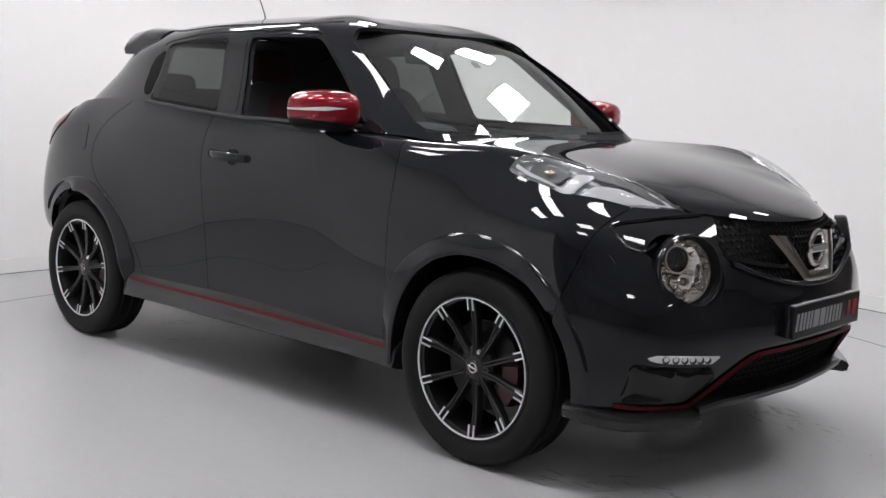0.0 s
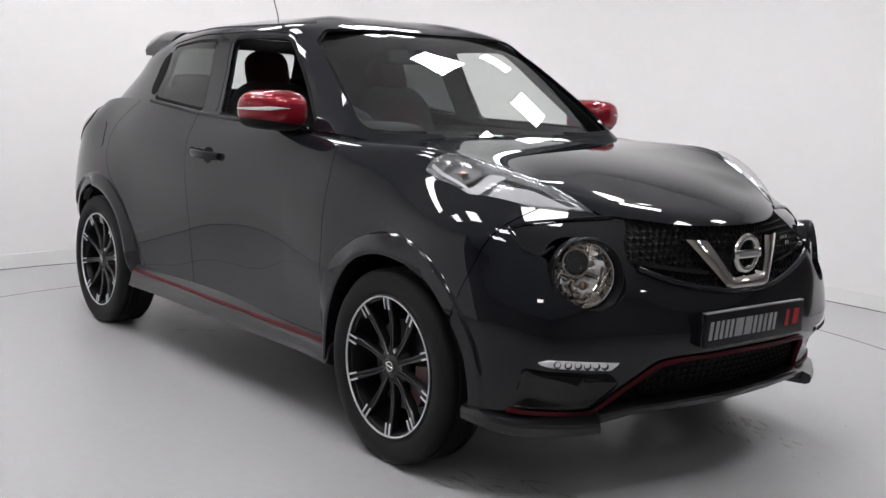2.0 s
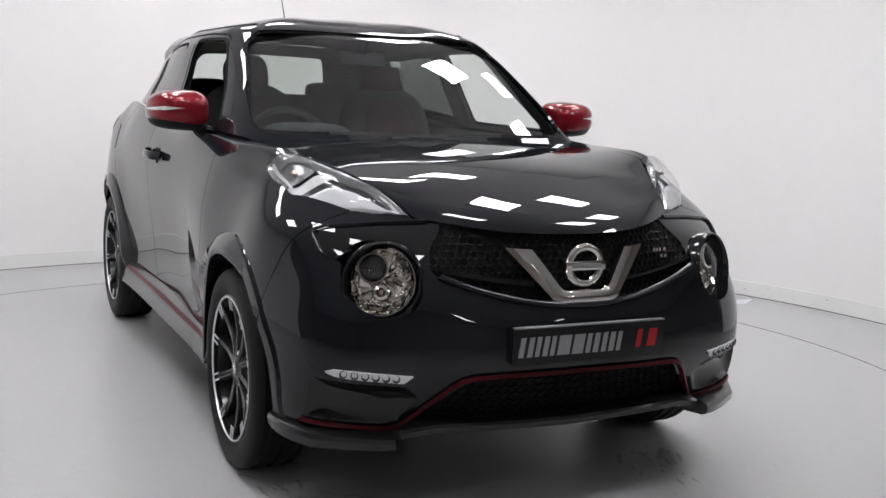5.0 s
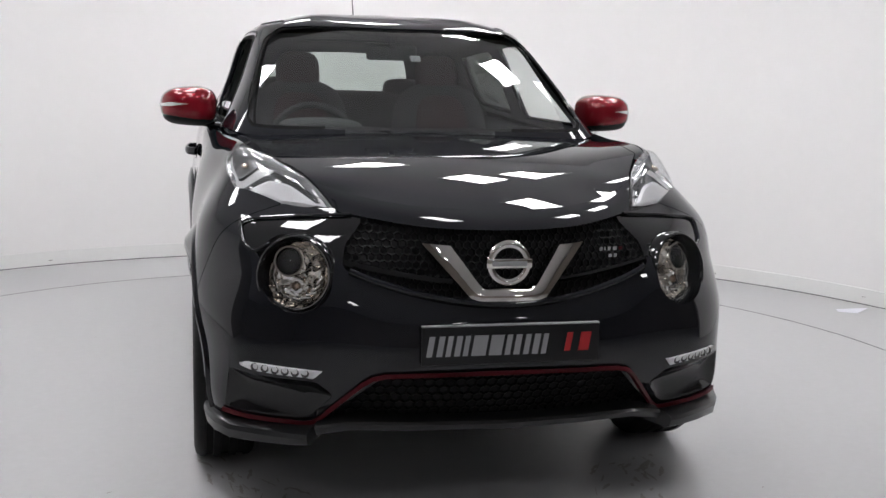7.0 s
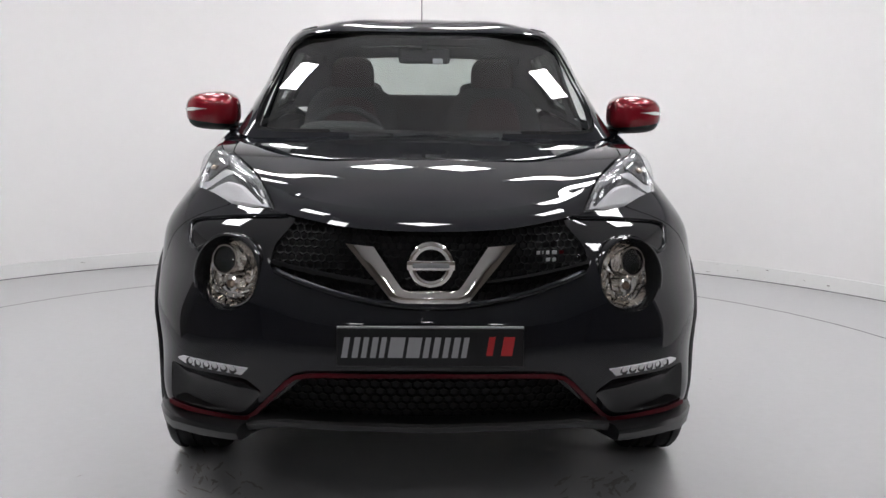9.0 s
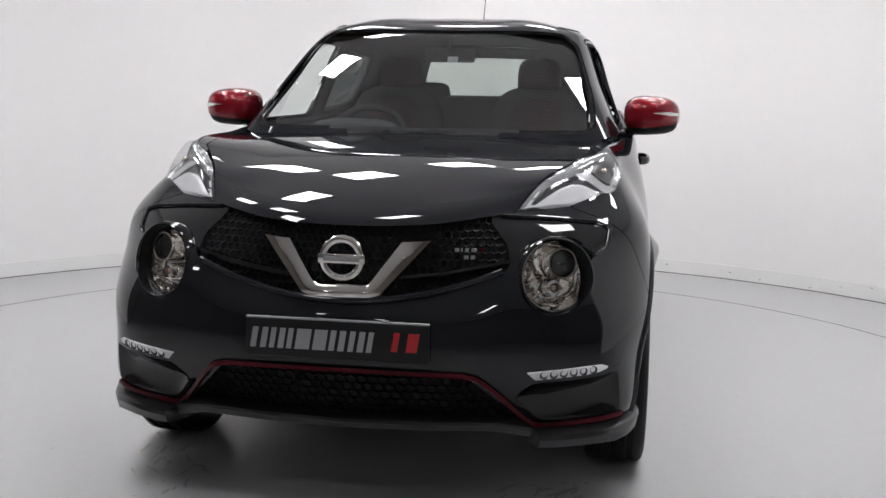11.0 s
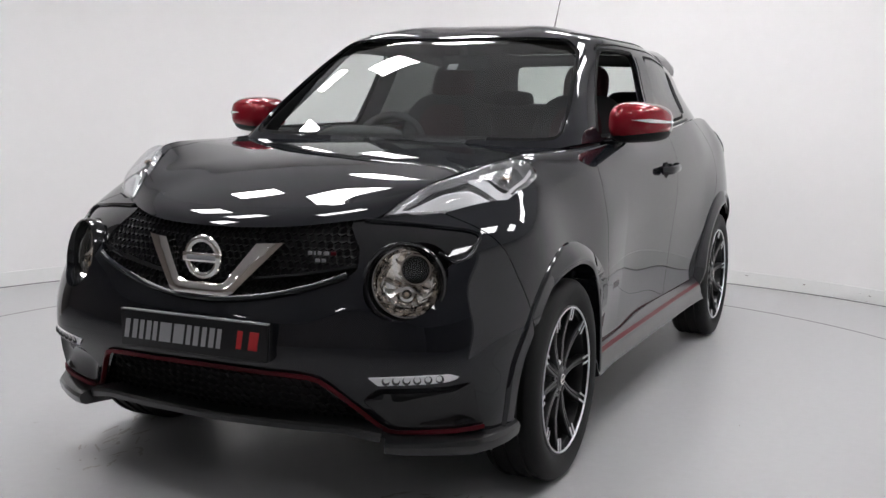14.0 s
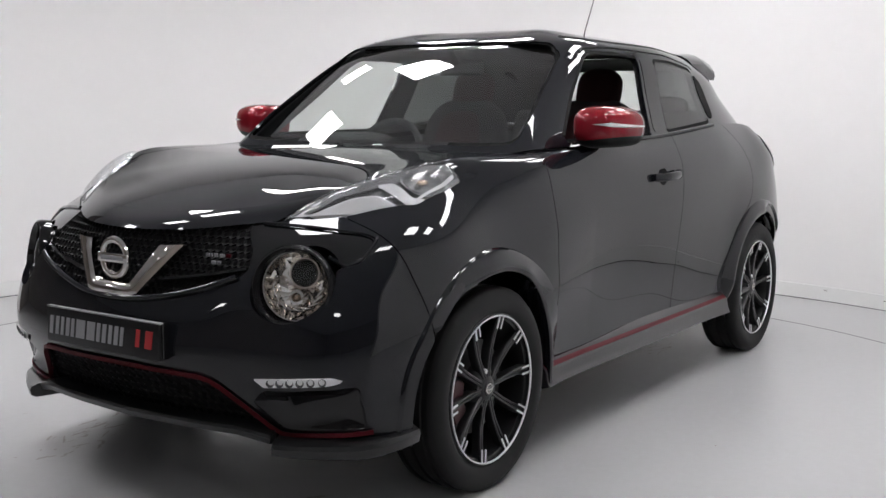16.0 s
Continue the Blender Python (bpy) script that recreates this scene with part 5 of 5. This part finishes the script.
for sg in (-1, 1):
    mirror = new("door_mirror")
    mirror.parent = car
    tagged(mirror, "glossy dark red door mirror on a black foot")
    base = Vector((0.852, -0.515, 1.142))
    def place(bm):
        bmesh.ops.scale(bm, vec=(1.02, 1.20, 1.06), verts=bm.verts)
        bmesh.ops.translate(bm, vec=base, verts=bm.verts)
        return mirrored_bm(bm, sg)
    bm = egg((0.105, 0.112, 0.066), 40, 24, 0.65, mirror_shape)
    bmesh.ops.bisect_plane(bm, geom=bm.verts[:] + bm.edges[:] + bm.faces[:], plane_co=(0, 0, -0.046), plane_no=(0.12, 0, -1), clear_outer=True)
    bm_part("shell", place(bm), RED_PAINT, mirror)
    bm = egg((0.101, 0.107, 0.063), 40, 24, 0.65, mirror_shape)
    bmesh.ops.translate(bm, vec=(-0.002, 0.004, -0.012), verts=bm.verts)
    bmesh.ops.bisect_plane(bm, geom=bm.verts[:] + bm.edges[:] + bm.faces[:], plane_co=(0, 0, -0.043), plane_no=(0.12, 0, -1), clear_inner=True)
    bm_part("lower_shell", place(bm), MESH_BLACK, mirror)
    bm_part("mirror_glass", place(block((0.150, 0.004, 0.084), 0.012, (0.0, 0.050, 0.0))), CHROME, mirror)
    # indicator strip round the front
    rows = []
    bm = bmesh.new()
    for k in range(25):
        a = math.pi * (1.50 + 0.52 * k / 24)
        pw = lambda v: math.copysign(abs(v) ** 0.65, v)
        p = mirror_shape(Vector((0.106 * pw(math.cos(a)), 0.113 * pw(math.sin(a)), 0.004)))
        h = 0.0085 * min(1, 3.5 * (k + 0.3) / 24) * (1 - 0.62 * k / 24)
        o = Vector((math.cos(a), math.sin(a), 0)).normalized() * 0.0015
        rows.append([bm.verts.new(p + o + Vector((0, 0, z)) - (o * 2 if abs(z) > h * 0.99 else o * 0)) for z in (-h, -h * 0.8, 0, h * 0.8, h)])
    for ra, rb in zip(rows, rows[1:]):
        for j in range(4):
            bm.faces.new((ra[j], ra[j + 1], rb[j + 1], rb[j]))
    bm_part("indicator_strip", place(bm), STRIP_CLEAR, mirror, "clear indicator strip")
    bm_part("foot", mirrored_bm(tube([(0.715, -0.535, 1.062), (0.76, -0.53, 1.068), (0.83, -0.525, 1.078), (0.90, -0.52, 1.086)], [(0.060 * math.copysign(abs(math.cos(a)) ** 0.6, math.cos(a)), 0.013 * math.sin(a)) for a in np.linspace(0, 2 * math.pi, 14, endpoint=False)]), sg), GLOSS_BLACK, mirror)
    # door handle; a flat dark disc on the door paints the shade of its recess
    for y, door in ((0.07, front_doors[0 if sg < 0 else 1]),):
        z = 0.935
        s0 = skin_s(y, z)
        handle = bm_part("door_handle", mirrored_bm(tube([(s0 + 0.006, y + 0.125, z + 0.006), (s0 + 0.030, y + 0.105, z + 0.006), (s0 + 0.042, y + 0.06, z + 0.003), (s0 + 0.042, y - 0.03, z), (s0 + 0.030, y - 0.075, z - 0.002), (s0 + 0.006, y - 0.095, z - 0.003)],
                         [(0.009 * math.cos(a), 0.017 * math.sin(a)) for a in np.linspace(0, 2 * math.pi, 12, endpoint=False)]), sg), PAINT, door)
        recess_disc = spin([(0.0, 0.002), (0.030, 0.0025), (0.043, 0.003), (0.046, 0.0005)], 32)
        bmesh.ops.scale(recess_disc, vec=(1, 0.85, 0.76), verts=recess_disc.verts)
        bmesh.ops.translate(recess_disc, vec=(s0 + 0.0005, y - 0.005, z - 0.004), verts=recess_disc.verts)
        bm_part("handle_recess_shade", mirrored_bm(recess_disc, sg), DARK, door)
    # side skirt with its red line
    path = [(0, y, 0) for y in np.linspace(0.84, -0.93, 30)]

    def skirt_row(t):
        y = 0.84 + (-0.93 - 0.84) * t
        end = max(0, (y - 0.45) / 0.39) ** 2
        front = max(0, (-0.62 - y) / 0.31) ** 2
        w = 0.010 * front + 0.012 * end
        d = 0.008 * t
        return [(0.765, 0.366 + 0.012 * end - d), (0.788 + w, 0.346 + 0.010 * end - d), (0.815 + w, 0.320 + 0.006 * end - d), (0.820 + w, 0.308 - d), (0.823 + w, 0.288 - d), (0.829 + w, 0.273 - d), (0.834 + w, 0.261 - 0.004 * front), (0.805 + w, 0.247), (0.72, 0.232)]

    bm = bmesh.new()
    rows = []
    for k in range(30):
        t = k / 29
        rows.append([bm.verts.new((s, 0.84 - 1.745 * t, z)) for s, z in skirt_row(t)])
    for ra, rb in zip(rows, rows[1:]):
        for j in range(8):
            bm.faces.new((ra[j], ra[j + 1], rb[j + 1], rb[j]))
    bm.faces.new(rows[0])
    bm.faces.new(rows[-1][::-1])
    skirt = bm_part("side_skirt", mirrored_bm(bm, sg), SKIRT, car, "dark grey side skirt with a red line", angle=0.45)
    bm = bmesh.new()
    rows = []
    for k in range(30):
        t = k / 29
        r = skirt_row(t)
        a, b = Vector((r[1][0], 0, r[1][1])), Vector((r[2][0], 0, r[2][1]))
        row = []
        for f, up in ((0.42, -0.001), (0.46, 0.002), (0.90, 0.002), (0.94, -0.001)):
            p = a + (b - a) * f
            row.append(bm.verts.new((p.x + up * 0.7, 0.832 - 1.729 * t, p.z + up)))
        rows.append(row)
    for ra, rb in zip(rows, rows[1:]):
        for j in range(3):
            bm.faces.new((ra[j], ra[j + 1], rb[j + 1], rb[j]))
    bm_part("red_line", mirrored_bm(bm, sg), RED_TRIM, skirt, "dark red stripe")
    # black belt strip and the hidden rear handle
    pts = [(0.004 + float(np.interp(y, (-0.5, 0.2, 0.95), (0.748, 0.738, 0.716))), y, float(np.interp(y, (-0.5, 0.2, 0.4, 0.95), (1.079, 1.091, 1.104, 1.143)))) for y in np.linspace(-0.55, 0.85, 24)]
    bm_part("belt_strip", mirrored_bm(tube(pts, [(-0.006, -0.006), (0.004, -0.006), (0.006, 0.0), (0.003, 0.008), (-0.006, 0.008)]), sg), PLASTIC, car)

# roof spoiler
bm = bmesh.new()
rows = []
for s in np.linspace(-0.545, 0.545, 33):
    k = abs(s) / 0.545
    drop, back = 0.022 * k**2 + 0.050 * max(0, k - 0.85) / 0.15 * k - 0.012, 0.012 * k**2
    end = 0.0 if k < 0.97 else 0.02
    sec = [(1.08 - 0.05 * k, 1.480 - drop * 0.8), (1.22 - back, 1.492 - drop), (1.345 - back, 1.478 - drop * 1.2), (1.362 - back, 1.462 - drop * 1.3), (1.350 - back, 1.445 - drop * 1.4), (1.20 - back, 1.440 - drop * 1.4), (1.08 - 0.05 * k, 1.455 - drop)]
    rows.append([bm.verts.new((s * (1 - end), y, z)) for y, z in sec])
for ra, rb in zip(rows, rows[1:]):
    for j in range(7):
        bm.faces.new((ra[j], ra[(j + 1) % 7], rb[(j + 1) % 7], rb[j]))
bm.faces.new(rows[0])
bm.faces.new(rows[-1][::-1])
bm_part("roof_spoiler", bm, PAINT, car, angle=0.7)
# aerial
aerial = bm_part("aerial", tube([(0, 0.90, 1.525), (0, 0.93, 1.60), (0, 1.03, 1.78)], lambda t: [(0.004 * (1 - 0.5 * t) * math.cos(a), 0.004 * (1 - 0.5 * t) * math.sin(a)) for a in np.linspace(0, 2 * math.pi, 8, endpoint=False)], up=(1, 0, 0)), PLASTIC, car)
bm_part("aerial_foot", spin([(0.0, 0.04), (0.008, 0.036), (0.014, 0.012), (0.020, 0.0)], 20, "z"), PLASTIC, aerial).location = (0, 0.90, 1.512)
# tail lamps
for sg in (-1, 1):
    f = poly2(Y, Z, rounded([(1.50, 1.03), (1.72, 0.90), (1.90, 0.86), (1.90, 1.02), (1.72, 1.09), (1.54, 1.11)], 0.03))
    p, q = clip(side.points, side.quads, np.maximum(f, 0.45 - S))
    bm = bmesh.new()
    vs = [bm.verts.new(v) for v in p]
    for k in q:
        bm.faces.new([vs[x] for x in k])
    bmesh.ops.recalc_face_normals(bm, faces=bm.faces)
    bm.normal_update()
    sgn = 1 if sum(fc.normal.x for fc in bm.faces) > 0 else -1
    for v in bm.verts:
        v.co += v.normal * 0.004 * sgn
    bm_part("tail_lamp", mirrored_bm(bm, sg), RED_PAINT, car, "red boomerang-shaped tail lamp")
# wipers
for x0, x1 in ((-0.10, 0.56), (-0.62, -0.12)):
    pts = [(x0 + (x1 - x0) * t, -0.835 + 0.10 * (abs(x0 + (x1 - x0) * t) / 0.62) ** 2 - 0.012, 1.046 + 0.006 * t) for t in np.linspace(0, 1, 10)]
    wiper = bm_part("wiper", tube(pts, [(-0.006, -0.004), (0.006, -0.004), (0.008, 0.003), (0.002, 0.012), (-0.004, 0.004)]), MESH_BLACK, car)

# ---- the cabin inside ----
def seat(x, y):
    ob = new("front_seat")
    ob.parent = car
    tagged(ob, "black front seat with dark red suede centre")
    bm_part("cushion", block((0.50, 0.52, 0.16), 0.06, (x, y - 0.22, 0.66), 4), SEAT_BLACK, ob)
    tilt = Matrix.Rotation(-0.30, 4, "X")
    bm = egg((0.235, 0.075, 0.33), 28, 20, 0.62)
    bmesh.ops.transform(bm, matrix=Matrix.Translation((x, y + 0.10, 0.93)) @ tilt, verts=bm.verts)
    bm_part("backrest", bm, SEAT_BLACK, ob)
    bm = egg((0.15, 0.06, 0.27), 24, 16, 0.6)
    bmesh.ops.transform(bm, matrix=Matrix.Translation((x, y + 0.075, 0.94)) @ tilt, verts=bm.verts)
    bm_part("backrest_centre", bm, SEAT_RED, ob)
    bm = egg((0.104, 0.055, 0.10), 24, 16, 0.62)
    bmesh.ops.transform(bm, matrix=Matrix.Translation((x, y + 0.215, 1.285)) @ tilt, verts=bm.verts)
    bm_part("head_restraint", bm, SEAT_RED, ob)
    for dx in (-0.05, 0.05):
        bm_part("restraint_post", tube([(x + dx, y + 0.18, 1.14), (x + dx, y + 0.215, 1.25)], [(0.006 * math.cos(a), 0.006 * math.sin(a)) for a in np.linspace(0, 2 * math.pi, 8, endpoint=False)], up=(1, 0, 0)), PLASTIC, ob)


seat(-0.34, 0.21)
seat(0.34, 0.21)
bench = new("rear_bench")
bench.parent = car
bm_part("bench_cushion", block((1.15, 0.48, 0.18), 0.06, (0, 0.86, 0.68), 4), SEAT_BLACK, bench)
bm_part("bench_back", block((1.12, 0.13, 0.52), 0.05, (0, 1.16, 0.95), 4, Matrix.Rotation(-0.3, 4, "X")), SEAT_BLACK, bench)
for x in (-0.33, 0.33):
    bm = egg((0.115, 0.045, 0.06), 20, 12, 0.6)
    bmesh.ops.translate(bm, vec=(x, 1.22, 1.215), verts=bm.verts)
    bm_part("bench_restraint", bm, SEAT_BLACK, bench)
pts = [(s, -0.60 + 0.06 * abs(s), 0.0) for s in np.linspace(-0.64, 0.64, 21)]
dash = bm_part("dashboard", tube(pts, [(0.18, 0.70), (0.20, 0.98), (0.16, 1.035), (0.02, 1.045), (-0.16, 1.035), (-0.22, 0.99), (-0.24, 0.85), (-0.16, 0.70)]), DASH, car)
bm = egg((0.17, 0.13, 0.045), 24, 12, 0.7)
bmesh.ops.translate(bm, vec=(-0.34, -0.50, 1.055), verts=bm.verts)
bm_part("instrument_hood", bm, DASH, dash)
ringp = [(0.175 * math.cos(a), 0, 0.175 * math.sin(a)) for a in np.linspace(0, 2 * math.pi, 40, endpoint=False)]
bm = tube(ringp, [(0.015 * math.cos(a), 0.015 * math.sin(a)) for a in np.linspace(0, 2 * math.pi, 10, endpoint=False)], True, up=(0, 1, 0))
bmesh.ops.transform(bm, matrix=Matrix.Translation((-0.34, -0.28, 0.985)) @ Matrix.Rotation(-0.42, 4, "X"), verts=bm.verts)
wheel = bm_part("steering_wheel", bm, SEAT_BLACK, car, "black steering wheel")
bm = egg((0.075, 0.03, 0.055), 20, 12, 0.7)
bmesh.ops.translate(bm, vec=(-0.34, -0.29, 0.98), verts=bm.verts)
bm_part("wheel_boss", bm, DASH, wheel)
for a in (0.1, math.pi - 0.1, -math.pi / 2):
    c = Vector((math.cos(a), 0, math.sin(a)))
    bm = tube([c * 0.05, c * 0.17], [(-0.02, -0.006), (0.02, -0.006), (0.02, 0.006), (-0.02, 0.006)], up=(0, 1, 0))
    bmesh.ops.transform(bm, matrix=Matrix.Translation((-0.34, -0.28, 0.985)) @ Matrix.Rotation(-0.42, 4, "X"), verts=bm.verts)
    bm_part("wheel_spoke", bm, DASH, wheel)
mir = bm_part("cabin_mirror", block((0.22, 0.03, 0.065), 0.014, (0.0, -0.20, 1.372), 3), DASH, car, "black inside mirror under the roof")
bm_part("mirror_stem", tube([(0, -0.215, 1.40), (0, -0.26, 1.45)], [(-0.02, -0.01), (0.02, -0.01), (0.02, 0.01), (-0.02, 0.01)], up=(1, 0, 0)), DASH, mir)
# door cards and lining
for sg in (-1, 1):
    bm = bmesh.new()
    rows = [[bm.verts.new((sg * s, y, z)) for s, z in ((0.70, 0.35), (0.715, 0.60), (0.705, 0.95), (0.690, 1.06 if y > -0.5 else 0.97))] for y in np.linspace(-0.70, 1.3, 12)]
    for ra, rb in zip(rows, rows[1:]):
        for j in range(3):
            bm.faces.new((ra[j], ra[j + 1], rb[j + 1], rb[j]))
    bm_part("door_lining", bm, DASH, car)
lp = roof.points * [0.97, 0.985, 1] + [0, 0.005, -0.03]
lp, lq = both(np.where(np.abs(lp) < 1e-6, 0, lp), [tuple(int(x) for x in q[::-1]) for q in roof.quads])
part("headlining", mesh_from("headlining", lp, lq, DASH), car)
lining_p = cabin.points * [0.965, 0.985, 1] + [0, 0, -0.008]
p, q = clip(lining_p, cabin.quads, np.maximum.reduce([-screen, -front_win, -rear_win, -back_win]))
for pts, fcs in (flipped(p, q), (p, q)):
    part("pillar_lining", mesh_from("pillar_lining", pts, fcs, DASH), car)
bm_part("parcel_floor", block((1.2, 0.5, 0.04), 0.01, (0, 1.5, 0.80)), DASH, car)
bm_part("cabin_floor", block((1.4, 2.2, 0.04), 0.01, (0, 0.1, 0.42)), DASH, car)
bm_part("bulkhead", block((1.35, 0.05, 0.62), 0.01, (0, -0.72, 0.70)), DASH, car)

# hidden rear handles and the fuel flap
HIDDEN = rounded([(0.862, 1.170), (0.874, 1.378), (0.945, 1.340), (0.965, 1.290), (0.945, 1.205), (0.91, 1.168)], 0.012)
for pts, fcs in (lambda p, q: (flipped(p, q), (p, q)))(*clip(cabin.points * [1.004, 1, 1], cabin.quads, np.maximum(poly2(C_Y, C_Z, HIDDEN), 0.45 - C_S))):
    part("hidden_rear_handle", mesh_from("hidden_rear_handle", pts, fcs, SEAL), car)
FLAP = rounded([(1.23, 0.895), (1.25, 1.022), (1.45, 1.015), (1.45, 0.905)], 0.03)
p, q = clip(side.points, side.quads, np.maximum(poly2(Y, Z, FLAP), 0.45 - S))
p, q = rim(p + [0.0022, 0, 0], q, 0.004, False)
part("fuel_flap", mesh_from("fuel_flap", *flipped(p, q), PAINT), car)

# strips in the roof's side channels
k0, k1 = [int(np.argmin(np.abs(roof.u - v))) for v in (2.35, 8.2)]
kv = int(np.argmin(np.abs(roof.v - 3.45)))
for sg in (-1, 1):
    pts = [tuple(p * [sg, 1, 1] + [0, 0, 0.0015]) for p in roof.grid[k0:k1:2, kv]]
    bm_part("roof_strip", tube(pts, [(-0.007, -0.002), (0.007, -0.002), (0.005, 0.002), (-0.005, 0.002)]), PLASTIC, car)

# sticker inside the windscreen
bm_part("windscreen_sticker", block((0.042, 0.002, 0.036), 0.0005, (0.052, -0.455, 1.343), turn=Matrix.Rotation(-0.85, 4, "X")), LETTER_GREY, car, "small pale grey sticker behind the windscreen")
